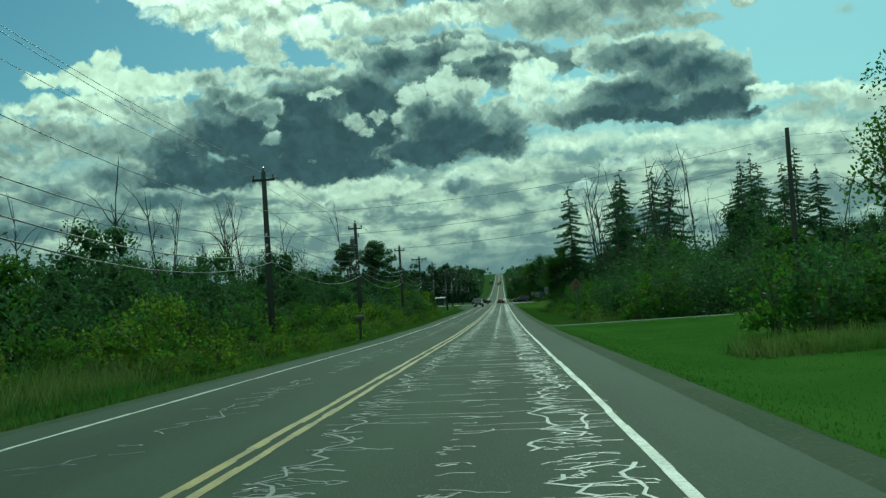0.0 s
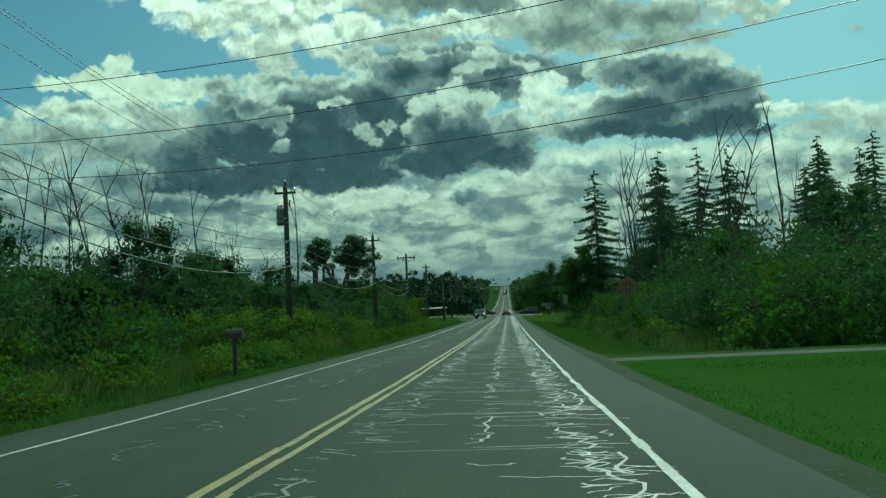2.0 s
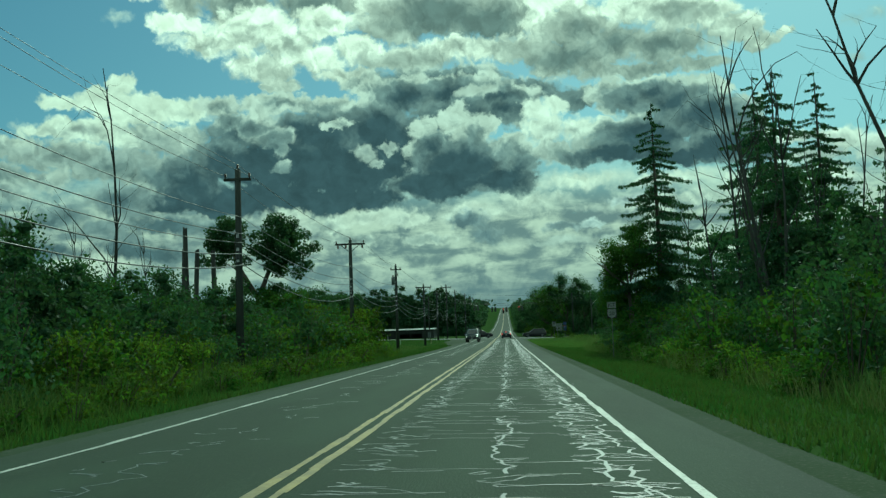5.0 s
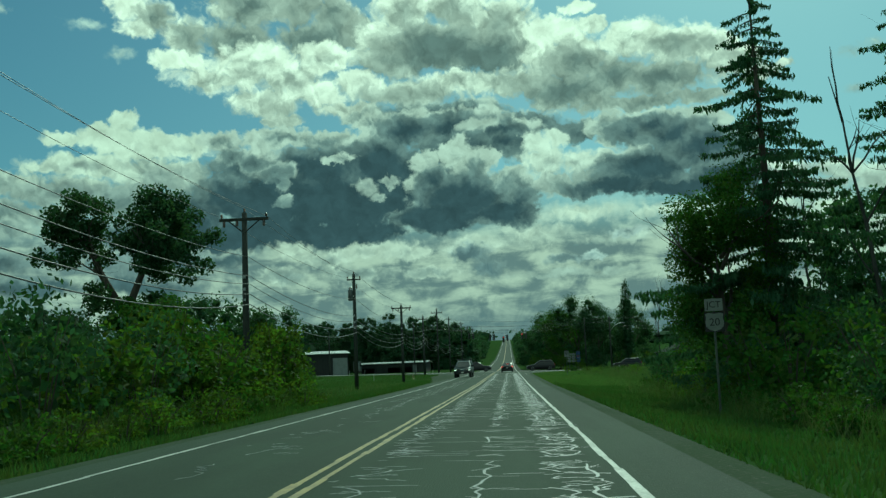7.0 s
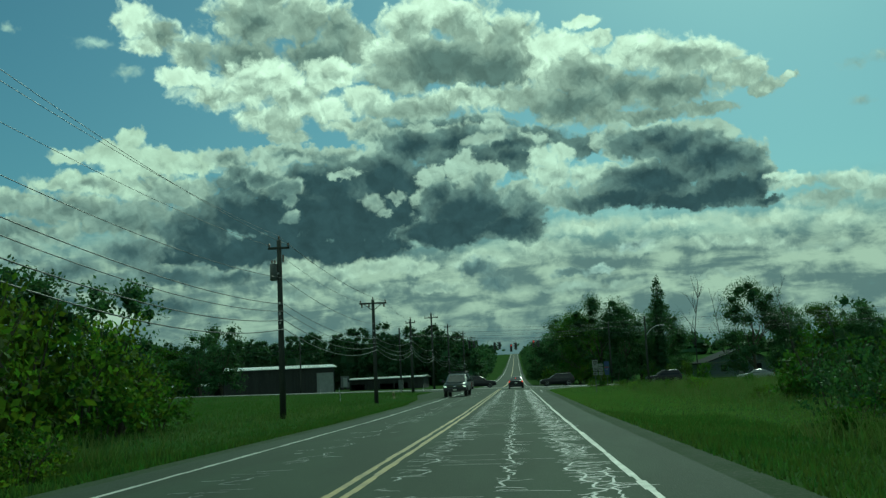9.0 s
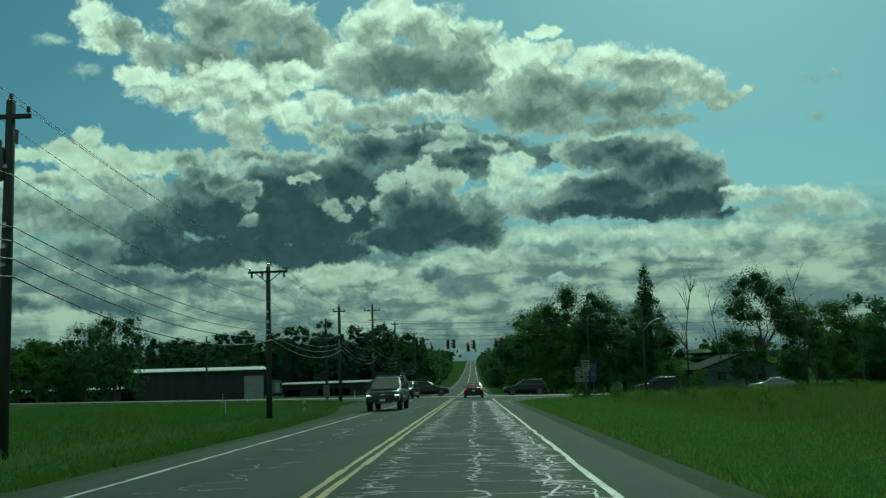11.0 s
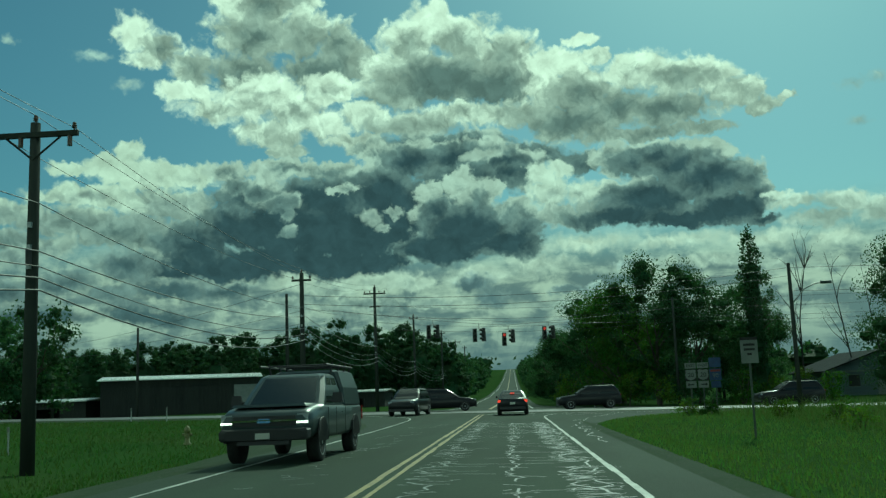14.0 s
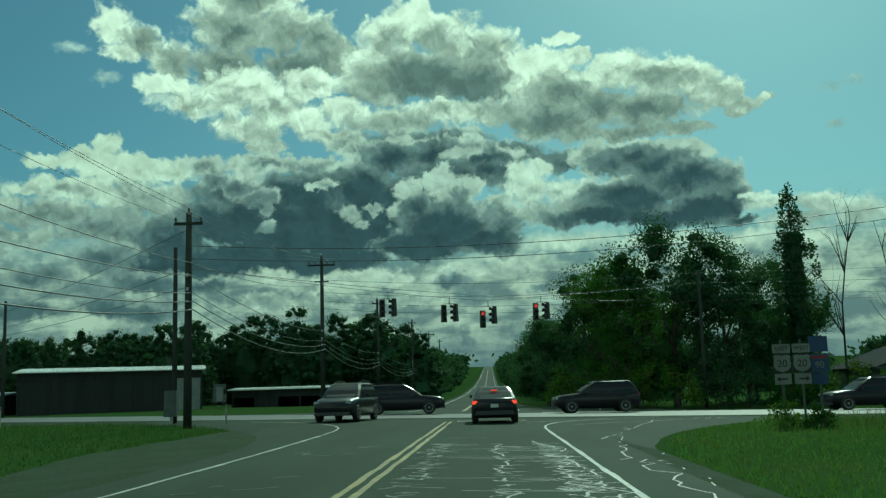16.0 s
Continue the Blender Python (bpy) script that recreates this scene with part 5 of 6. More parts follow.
for i in range(46):
    runs.append((-55 - rnd.uniform(0, 30), 20 + i * 4.2, rnd.uniform(5.5, 8), 8))
    runs.append((60 + rnd.uniform(0, 30), 20 + i * 5.2, rnd.uniform(8, 12), 9))
far_woods("distant_woods", "dark belt of woods beyond the fields", 34, runs, 0.65, LEAF_DARK, 720)
runs = []
for i in range(70):
    x = -1400 + i * 40 + rnd.uniform(-10, 10)
    if abs(x) > 30:
        runs.append((x, 900 + rnd.uniform(-30, 60), 15, 55))
far_woods("distant_woods", "far dark woods on the hillside", 35, runs, 3.0, LEAF_DARK, 320)


# ---- grass ----
def paved(x, y):
    """Whether the asphalt or gravel at the junction lies over the place."""
    t = max(0.0, 1 - (abs(y - cross_mid(x)) - CROSS_W) / 30.0)
    if abs(y - cross_mid(x)) < CROSS_W + 0.8:
        return True
    if x > 0:
        return x < EDGE_R + 0.55 + 11.0 * t ** 2.0
    return x > min(shoulder_edge(y) if 226 < y < 290 else -5.2, EDGE_L - 0.5 - 11.0 * t ** 3.2)


def blades(name, label, seed, regions, mat, width=0.022):
    rs = np.random.RandomState(seed)
    vs = []
    for x0, x1, y0, y1, n, h0, h1 in regions:
        x, y = rs.uniform(x0, x1, n), rs.uniform(y0, y1, n)
        keep = np.array([not paved(a, b) for a, b in zip(x, y)])
        x, y = x[keep], y[keep]
        n = len(x)
        z = np.array([land(a, b) for a, b in zip(x, y)])
        h, a = rs.uniform(h0, h1, n), rs.uniform(0, 6.28, n)
        w = width * rs.uniform(0.6, 1.4, n)
        lx, ly = rs.normal(size=n) * 0.35 * h, rs.normal(size=n) * 0.35 * h
        vs.append(np.stack([np.stack([x - w * np.cos(a), y - w * np.sin(a), z - 0.02], 1), np.stack([x + w * np.cos(a), y + w * np.sin(a), z - 0.02], 1), np.stack([x + lx, y + ly, z + h], 1)], 1))
    v = np.concatenate(vs).reshape(-1, 3)
    n = len(v) // 3
    me = bpy.data.meshes.new(name)
    me.vertices.add(3 * n)
    me.vertices.foreach_set("co", v.ravel())
    me.loops.add(3 * n)
    me.loops.foreach_set("vertex_index", np.arange(3 * n))
    me.polygons.add(n)
    me.polygons.foreach_set("loop_start", np.arange(n) * 3)
    me.materials.append(mat)
    me.update(calc_edges=True)
    return tagged(new(name, me), label, "grass", kind="stuff")


blades("verge_grass", "uneven green verge grass along the asphalt", 51,
       [(-8.6, -5.2, 14, 188, 52000, 0.06, 0.22), (-10, -7.4, 14, 188, 22000, 0.2, 0.55), (-9.5, -5.2, 188, 228, 8000, 0.05, 0.16), (-9.5, -6.0, 228, 290, 9000, 0.04, 0.14), (-40, -9.5, 188, 292, 60000, 0.05, 0.2),
        (5.3, 9.8, 86, 200, 40000, 0.06, 0.2), (4.9, 5.6, 14, 76, 3000, 0.03, 0.08)], BLADE)
blades("field_grass", "pale yellow-green grass of the corner field", 54,
       [(5.3, 14, 186, 292, 46000, 0.04, 0.14), (14, 44, 192, 292, 30000, 0.05, 0.22)], BLADE_LIGHT)
blades("field_weeds", "tall pale weeds and grass in the corner field", 52,
       [(12, 36, 192, 282, 24000, 0.2, 0.6), (13, 40, 225, 276, 9000, 0.5, 1.0), (-11, -8.2, 20, 186, 24000, 0.4, 1.2), (8.8, 11, 88, 186, 8000, 0.3, 0.9), (8.4, 17, 43.6, 47.0, 3200, 0.25, 0.8), (-13, -9.2, 190, 236, 1500, 0.2, 0.5)], STRAW, 0.016)
blades("lawn_grass", "short mown lawn grass", 53, [(5.2, 16, 18, 77.5, 42000, 0.025, 0.065), (16, 40, 20, 77.5, 20000, 0.03, 0.08)], LAWN_BLADE, 0.016)


# ---- vehicles ----
GLASS = plain("dark car glass", (0.015, 0.02, 0.022), 0.12, 0.0, 0.0, 0.0)
TYRE = material("tyre rubber", (0.02, 0.02, 0.02), (0.03, 0.03, 0.03), rough=0.85, scale=8, fine=40, bump=0.1)
RIM = plain("alloy rim", (0.35, 0.36, 0.37), 0.35, 0.8)
TRIM = plain("black plastic trim", (0.018, 0.018, 0.02), 0.55)
CHROME = plain("chrome", (0.6, 0.6, 0.6), 0.15, 1.0)
HEADLIGHT = plain("lit headlight strip", (1.0, 0.98, 0.85), 0.2, 0.0, 2.5)
HEAD_GLASS = plain("headlight glass", (0.35, 0.37, 0.38), 0.1, 0.2)
TAIL_LIT = plain("lit red tail light", (1.0, 0.05, 0.03), 0.2, 0.0, 0.9)
TAIL = plain("red tail light", (0.25, 0.01, 0.01), 0.2)
PLATE = plain("pale plate", (0.5, 0.5, 0.45), 0.5)


def paint(name, base, rough=0.28):
    m = plain(name, base, rough, 0.0, 0.0, 0.05)
    m.node_tree.nodes["Principled BSDF"].inputs["Specular IOR Level"].default_value = 0.28
    return m


PAINT_BLACK = paint("black car paint", (0.012, 0.013, 0.016))
PAINT_SILVER = paint("silver car paint", (0.18, 0.20, 0.20))
PAINT_TRUCK = paint("silver-grey truck paint", (0.048, 0.064, 0.068))


def ring(y, w, z0, z1, r):
    return [(-w + r, y, z0), (w - r, y, z0), (w, y, z0 + r), (w, y, z1 - r), (w - r, y, z1), (-w + r, y, z1), (-w, y, z1 - r), (-w, y, z0 + r)]


def level(z, w, y0, y1, c):
    return [(-w + c, y0, z), (w - c, y0, z), (w, y0 + c, z), (w, y1 - c, z), (w - c, y1, z), (-w + c, y1, z), (-w, y1 - c, z), (-w, y0 + c, z)]


def wheel(car, x, y, r=0.34, w=0.22):
    """A wheel: tyre and rim."""
    t = Geo()
    s = 1 if x > 0 else -1
    prof_t = ((-w / 2, r - 0.12), (-w / 2, r - 0.03), (-w / 2 + 0.03, r), (w / 2 - 0.03, r), (w / 2, r - 0.03), (w / 2, r - 0.12))
    n = 18
    t.loft([[(x + a, y + b * math.cos(k * 2 * math.pi / n), r + b * math.sin(k * 2 * math.pi / n)) for k in range(n)] for a, b in prof_t])
    tyre = t.make("wheel", TYRE, car, True)
    h = Geo()
    h.loft([[(x + s * a, y + b * math.cos(k * 2 * math.pi / 12), r + b * math.sin(k * 2 * math.pi / 12)) for k in range(12)] for a, b in ((w / 2 - 0.02, r - 0.12), (w / 2 + 0.005, r - 0.13), (w / 2 - 0.03, 0.07), (w / 2 + 0.005, 0.05), (w / 2 + 0.005, 0.01))])
    h.make("rim", RIM, tyre, False)


def pane(car, name, low, high, face, lo, hi, inset=0.07, out=0.012, part_label=""):
    """A glass pane on one face of a cabin, between two levels of it."""
    idx = {"front": (5, 4), "back": (0, 1), "right": (2, 3), "left": (7, 6)}[face]
    a, b = Vector(low[idx[0]]), Vector(low[idx[1]])
    c, d = Vector(high[idx[1]]), Vector(high[idx[0]])
    def at(u, v):
        return (a.lerp(b, u)).lerp(d.lerp(c, u), v)
    p = [at(lo, inset), at(hi, inset), at(hi, 1 - inset), at(lo, 1 - inset)]
    n = (p[1] - p[0]).cross(p[3] - p[0]).normalized()
    mid = (p[0] + p[1] + p[2] + p[3]) / 4
    if n.dot(mid - Vector((0, (a.y + d.y) / 2 if face in ("right", "left") else 0, mid.z))) < 0:
        n = -n
    g = Geo()
    g.quad(*[q + n * out for q in p])
    m = len(g.v)
    g.v += [tuple(q) for q in p]
    for i in range(4):
        j = (i + 1) % 4
        g.f.append((i, j, m + j, m + i))
    return g.make(name, GLASS, car)


def car(kind, mat, label, at, lights="off"):
    """A car that points along +y; kind: sedan, suv or van."""
    c = thing("car" if kind == "sedan" else kind, label, "car", at, "cars at the junction")
    if kind == "sedan":
        L, W, belt, roof = 2.35, 0.90, 0.96, 1.45
        st = ((-L, .74, .42, .86, .1), (-L + .12, .84, .26, .97, .1), (-1.3, .9, .2, 1.0, .12), (0, .91, .19, .98, .12), (1.1, .9, .2, .95, .12), (1.9, .86, .22, .84, .12), (L - .1, .80, .28, .74, .1), (L, .70, .36, .64, .08))
        lv = [level(.94, .83, -1.85, 1.15, .1), level(1.22, .73, -1.35, .55, .1), level(1.41, .60, -.95, .12, .1), level(1.45, .48, -.8, 0.0, .1)]
    elif kind == "suv":
        L, W, belt, roof = 2.35, 0.95, 1.05, 1.72
        st = ((-L, .82, .45, 1.0, .1), (-L + .1, .9, .3, 1.1, .1), (-1.2, .95, .25, 1.1, .12), (0, .95, .25, 1.08, .12), (1.2, .94, .26, 1.06, .12), (1.9, .9, .28, .98, .12), (L - .1, .84, .34, .88, .1), (L, .76, .42, .78, .08))
        lv = [level(1.04, .89, -2.28, 1.12, .1), level(1.4, .81, -2.12, .62, .1), level(1.66, .71, -1.9, .18, .1), level(1.72, .6, -1.75, 0.05, .1)]
    else:
        L, W, belt, roof = 2.5, 0.98, 1.1, 1.85
        st = ((-L, .86, .45, 1.1, .1), (-L + .1, .94, .3, 1.15, .1), (-1.2, .98, .25, 1.15, .12), (1.0, .98, .25, 1.12, .12), (1.9, .93, .28, 1.0, .12), (L - .1, .86, .34, .86, .1), (L, .78, .42, .76, .08))
        lv = [level(1.09, .92, -2.44, 1.55, .1), level(1.5, .85, -2.35, .95, .1), level(1.8, .76, -2.2, .5, .1), level(1.86, .66, -2.0, .35, .1)]
    Geo().loft([ring(*s) for s in st]).make("body", mat, c, True)
    Geo().loft(lv).make("cabin", mat, c)
    pane(c, "windscreen", lv[0], lv[2], "front", 0.06, 0.94)
    pane(c, "rear_window", lv[0], lv[2], "back", 0.08, 0.92)
    for side in ("right", "left"):
        pane(c, "side_window", lv[0], lv[2], side, 0.06, 0.46)
        pane(c, "side_window", lv[0], lv[2], side, 0.50, 0.92)
    r = 0.33 if kind == "sedan" else 0.37
    for x in (-W + 0.1, W - 0.1):
        for y in (-L + 0.85, L - 0.9):
            wheel(c, x, y, r)
    zf, zr = (0.70, 0.82) if kind == "sedan" else (0.85, 0.98)
    for s in (-1, 1):
        Geo().box(s * 0.72 - 0.12, L - 0.16, zf - 0.06, s * 0.72 + 0.12, L - 0.03, zf + 0.06, 0.02).make("headlight", HEADLIGHT if lights == "head" else HEAD_GLASS, c)
        Geo().box(s * 0.76 - 0.1, -L + 0.005, zr - 0.07, s * 0.76 + 0.1, -L + 0.12, zr + 0.07, 0.01).make("tail_light", TAIL_LIT if lights == "brake" else TAIL, c)
        Geo().loft([level(belt + 0.05, .06, .62, .74, .02), level(belt + 0.17, .05, .64, .72, .02)]).make("mirror", mat, c, at=pose(s * (W + 0.06), 0, 0))
    Geo().box(-0.62, L - 0.10, zf - 0.22, 0.62, L + 0.004, zf - 0.08, 0.02).make("grille", TRIM, c)
    Geo().box(-W + 0.14, L - 0.14, 0.3, W - 0.14, L + 0.03, 0.44, 0.03).make("bumper", TRIM, c)
    Geo().box(-W + 0.14, -L - 0.03, 0.34, W - 0.14, -L + 0.14, 0.5, 0.03).make("bumper", TRIM, c)
    Geo().box(-0.15, -L - 0.02, 0.62, 0.15, -L + 0.02, 0.76).make("number_plate", PLATE, c)
    if lights == "brake":
        Geo().box(-0.12, -1.34, 1.26, 0.12, -1.28, 1.30).make("brake_light", TAIL_LIT, c)
    if kind != "sedan":
        for s in (-1, 1):
            Geo().tube([(s * 0.58, -1.8, roof + 0.05), (s * 0.6, -1.0, roof + 0.09), (s * 0.58, -0.05, roof + 0.04)], 0.02, 5).make("roof_rail", TRIM, c)
    return c


def on_road(x, y, turn):
    return pose(x, y, road_z(x, y), 0, 0, turn)


def on_cross(x, dy, turn):
    y = cross_mid(x) + dy
    return pose(x, y, cross_z(x, y), 0, 0, turn)


car("sedan", PAINT_BLACK, "black sedan with lit brake lights waiting at the junction", on_road(1.95, 284.8, 0), "brake")
car("suv", PAINT_BLACK, "dark grey crossover turning off at the junction", on_road(-4.75, 289.2, 172))
car("suv", PAINT_BLACK, "black crossover crossing the junction on the highway", on_cross(-3.2, 3.4, -86))
car("suv", PAINT_BLACK, "dark crossover with a gleaming roof on the highway", on_cross(7.6, 3.0, 94))
car("suv", PAINT_BLACK, "dark off-roader waiting on the highway", on_cross(22.0, 3.2, 94))
car("sedan", PAINT_SILVER, "silver sedan farther along the highway", on_cross(34.0, 3.2, 94))


def pickup(label, at):
    """A crew-cab pickup with a bed cap and a ladder rack; it points along +y."""
    c = thing("pickup_truck", label, "pickup truck", at)
    L = 2.95
    st = ((-L, .9, .62, 1.16, .08), (-L + .1, .98, .5, 1.2, .08), (-1.0, 1.0, .48, 1.2, .1), (0.6, 1.0, .48, 1.2, .1), (1.3, 1.0, .5, 1.22, .1), (2.0, .99, .5, 1.2, .12), (2.6, .97, .52, 1.14, .12), (L - .06, .93, .56, 1.06, .1), (L, .86, .62, .98, .08))
    Geo().loft([ring(*s) for s in st]).make("body", PAINT_TRUCK, c, True)
    Geo().box(-0.80, 1.35, 1.19, 0.80, 2.62, 1.245, 0.05).make("bonnet", PAINT_TRUCK, c)
    lv = [level(1.18, .93, -0.75, 1.55, .1), level(1.52, .86, -0.72, 1.05, .1), level(1.86, .75, -0.66, .55, .1), level(1.92, .64, -0.58, .4, .1)]
    Geo().loft(lv).make("cab", PAINT_TRUCK, c)
    pane(c, "windscreen", lv[0], lv[2], "front", 0.05, 0.95)
    for side in ("right", "left"):
        pane(c, "side_window", lv[0], lv[2], side, 0.06, 0.46)
        pane(c, "side_window", lv[0], lv[2], side, 0.52, 0.92)
    cap = [level(1.19, .96, -2.92, -0.80, .06), level(1.6, .90, -2.9, -0.82, .06), level(1.98, .78, -2.8, -0.84, .08), level(2.03, .68, -2.7, -0.9, .08)]
    Geo().loft(cap).make("bed_cap", PAINT_TRUCK, c)
    for side in ("right", "left"):
        pane(c, "cap_window", cap[0], cap[2], side, 0.12, 0.88, 0.28)
    for s in (-0.78, 0.78):
        Geo().tube([(s, -2.75, 2.12), (s, 0.45, 2.12)], 0.025, 6).make("rack_rail", TRIM, c)
        for y in (-2.6, -1.9, -1.2, -0.3):
            Geo().tube([(s * 0.92, y, 2.0 if y < -0.8 else 1.9), (s, y, 2.2)], 0.022, 5).make("rack_post", TRIM, c)
    for y in (-2.6, -1.9, -1.2, -0.3):
        Geo().tube([(-0.78, y, 2.14), (0.78, y, 2.14)], 0.022, 5).make("rack_bar", TRIM, c)
    for x in (-0.86, 0.86):
        for y in (-1.85, 1.95):
            wheel(c, x, y, 0.41, 0.27)
            Geo().loft([[(x + (0.155 if x > 0 else -0.155) + w, y + rr * math.cos(a), 0.44 + rr * math.sin(a)) for a in [math.pi * k / 8 for k in range(9)] + [math.pi * 0.9, math.pi * 0.5, math.pi * 0.1]] for w, rr in ((-0.02, 0.5), (0.012, 0.5))]).make("wheel_arch", TRIM, c)
    Geo().box(-0.68, L - 0.05, 0.80, 0.68, L + 0.02, 1.00, 0.02).make("grille", TRIM, c)
    Geo().box(-0.70, L - 0.03, 0.885, 0.70, L + 0.035, 0.925).make("grille_bar", CHROME, c)
    Geo().box(-0.14, L, 0.86, 0.14, L + 0.045, 0.95, 0.02).make("badge", CHROME, c)
    Geo().loft([ring(L - 0.1, .96, .5, .76, .05), ring(L + 0.10, .93, .5, .74, .05), ring(L + 0.14, .80, .52, .72, .05)]).make("bumper", TRIM, c)
    Geo().box(-0.55, L + 0.05, 0.42, 0.55, L + 0.12, 0.52, 0.02).make("skid_plate", TRIM, c)
    Geo().box(-0.15, L + 0.13, 0.54, 0.15, L + 0.155, 0.66).make("number_plate", PLATE, c)
    for s in (-1, 1):
        Geo().box(s * 0.80 - 0.13, L - 0.12, 0.82, s * 0.80 + 0.13, L - 0.005, 1.04, 0.02).make("headlight", HEAD_GLASS, c)
        Geo().box(s * 0.80 - 0.12, L - 0.02, 0.845, s * 0.80 + 0.12, L + 0.015, 0.885).make("running_light", HEADLIGHT, c)
        Geo().box(s * 1.16 - 0.13, 0.98, 1.24, s * 1.16 + 0.13, 1.1, 1.46, 0.03).make("mirror", TRIM, c)
        Geo().tube([(s * 0.93, 1.05, 1.28), (s * 1.06, 1.04, 1.3)], 0.03, 5).make("mirror_arm", TRIM, c)
        Geo().box(s * 0.99 - 0.02, -L + 0.0, 0.8, s * 0.99 + 0.0, -L + 0.14, 1.15).make("tail_light", TAIL, c)
        for y in (0.25, -0.4):
            Geo().box(s * 1.0 - 0.012, y, 1.0, s * 1.0 + 0.018, y + 0.16, 1.035).make("door_handle", PAINT_TRUCK, c)
        for y in (1.28, 0.42, -0.66):
            Geo().box(s * 1.0 - 0.006, y, 0.55, s * 1.0 + 0.004, y + 0.012, 1.14).make("door_gap", TRIM, c)
    return c


pickup("silver-grey pickup truck with bed cap, ladder rack and lit running lights", on_road(-3.05, 247.3, 178.5))

# ---- signs ----
SIGN_WHITE = material("white sign sheeting", (0.17, 0.185, 0.17), (0.14, 0.155, 0.14), rough=0.6, scale=3, fine=30, bump=0)
POST = material("dull green steel post", (0.09, 0.11, 0.09), (0.07, 0.085, 0.07), rough=0.6, metal=0.4, scale=5, fine=30, bump=0.05)
SIGN_BLACK = plain("black sign print", (0.01, 0.01, 0.01), 0.6)
SIGN_BLUE = material("blue sign sheeting", (0.02, 0.05, 0.14), (0.018, 0.04, 0.11), rough=0.5, scale=3, fine=30, bump=0)
SIGN_RED = plain("red sign print", (0.16, 0.02, 0.02), 0.5)


def words(text, size, x, y, z, parent, mat=SIGN_BLACK):
    """Lettering on a sign that faces -y."""
    cu = bpy.data.curves.new("text", "FONT")
    cu.body, cu.size, cu.extrude, cu.align_x, cu.align_y = text, size, 0.003, "CENTER", "CENTER"
    tmp = new("text", cu)
    me = bpy.data.meshes.new_from_object(tmp)
    bpy.data.objects.remove(tmp)
    me.materials.clear()
    me.materials.append(mat)
    ob = new("lettering", me)
    ob.matrix_basis = pose(x, y, z, 90, 0, 0)
    ob.parent = parent
    return ob


def panel(name, x, z, w, h, parent, mat, y=-0.05):
    return Geo().box(x - w / 2, y - 0.006, z - h / 2, x + w / 2, y + 0.006, z + h / 2).make(name, mat, parent)


def shield(x, z, s, parent, y=-0.05):
    """A route shield with its black field."""
    panel("shield_backing", x, z, s, s, parent, SIGN_BLACK, y)
    pts = [(-.46, .40), (-.30, .47), (0, .42), (.30, .47), (.46, .40), (.42, .22), (.47, 0), (.44, -.22), (.28, -.38), (0, -.48), (-.28, -.38), (-.44, -.22), (-.47, 0), (-.42, .22)]
    g = Geo().loft([[(x + a * s, y + yy, z + b * s) for a, b in pts] for yy in (-0.014, -0.007)])
    sh = g.make("shield", SIGN_WHITE, parent)
    words("20", s * 0.55, x, y - 0.016, z - 0.02 * s, sh)


def post(parent, x, h, r=0.03):
    Geo().box(x - r, -r, -0.3, x + r, r, h).make("post", POST, parent)


def arrow(x, z, w, d, parent, y=-0.064):
    g = Geo().box(x - w / 2, y - 0.003, z - 0.025, x + w / 2, y + 0.003, z + 0.025)
    tip = x + d * (w / 2 + 0.08)
    b = x + d * (w / 2 - 0.03)
    g.loft([[(b, y + q, z - 0.08), (tip, y + q, z), (b, y + q, z + 0.08)] for q in (-0.003, 0.003)])
    g.make("arrow", SIGN_BLACK, parent)


s = thing("route_sign", "junction sign with a black and white route shield on a post", "road sign", pose(8.7, 160, land(8.7, 160)))
z0 = 2.32 - land(8.7, 160)
post(s, 0, z0 + 0.75)
shield(0, z0, 0.60, s)
p = panel("plate", 0, z0 + 0.53, 0.55, 0.38, s, SIGN_WHITE)
words("JCT", 0.28, 0, -0.06, z0 + 0.53, p)

s = thing("route_sign", "pair of route shields with direction plates and arrows on posts", "road sign", pose(11.4, 275.8, land(11.4, 275.8)))
z0 = 2.13 - land(11.4, 275.8)
for x, word, d in ((-0.31, "EAST", -1), (0.31, "WEST", 1)):
    post(s, x, z0 + 0.75)
    shield(x, z0, 0.58, s)
    p = panel("plate", x, z0 + 0.47, 0.56, 0.28, s, SIGN_WHITE)
    words(word, 0.19, x, -0.06, z0 + 0.47, p)
    p = panel("plate", x, z0 - 0.49, 0.52, 0.34, s, SIGN_WHITE)
    arrow(x, z0 - 0.49, 0.26, d, p)
s = thing("route_sign", "blue interstate sign beside the route shields", "road sign", pose(12.45, 276.4, land(12.45, 276.4)))
post(s, 0, z0 + 1.0)
panel("plate", 0, z0 + 0.62, 0.6, 0.5, s, SIGN_BLUE)
sh = panel("plate", 0, z0, 0.6, 0.6, s, SIGN_BLUE)
panel("print", 0, z0 + 0.2, 0.5, 0.1, sh, SIGN_RED, -0.06)
words("90", 0.3, 0, -0.062, z0 - 0.06, sh, SIGN_WHITE)
panel("plate", 0, z0 - 0.5, 0.5, 0.34, s, SIGN_BLUE)
s = thing("notice_sign", "white rectangular sign with a dark header on a post", "road sign", pose(9.6, 256.4, land(9.6, 256.4)))
z0 = 2.54 - land(9.6, 256.4)
post(s, 0, z0 + 0.3)
p = panel("plate", 0, z0 - 0.04, 0.54, 0.74, s, SIGN_WHITE)
panel("header", 0, z0 + 0.37, 0.54, 0.1, s, SIGN_BLACK)
for k, w in ((0.18, 0.36), (0.03, 0.34), (-0.12, 0.14)):
    panel("print", 0, z0 + k, w, 0.07, p, SIGN_BLACK, -0.06)

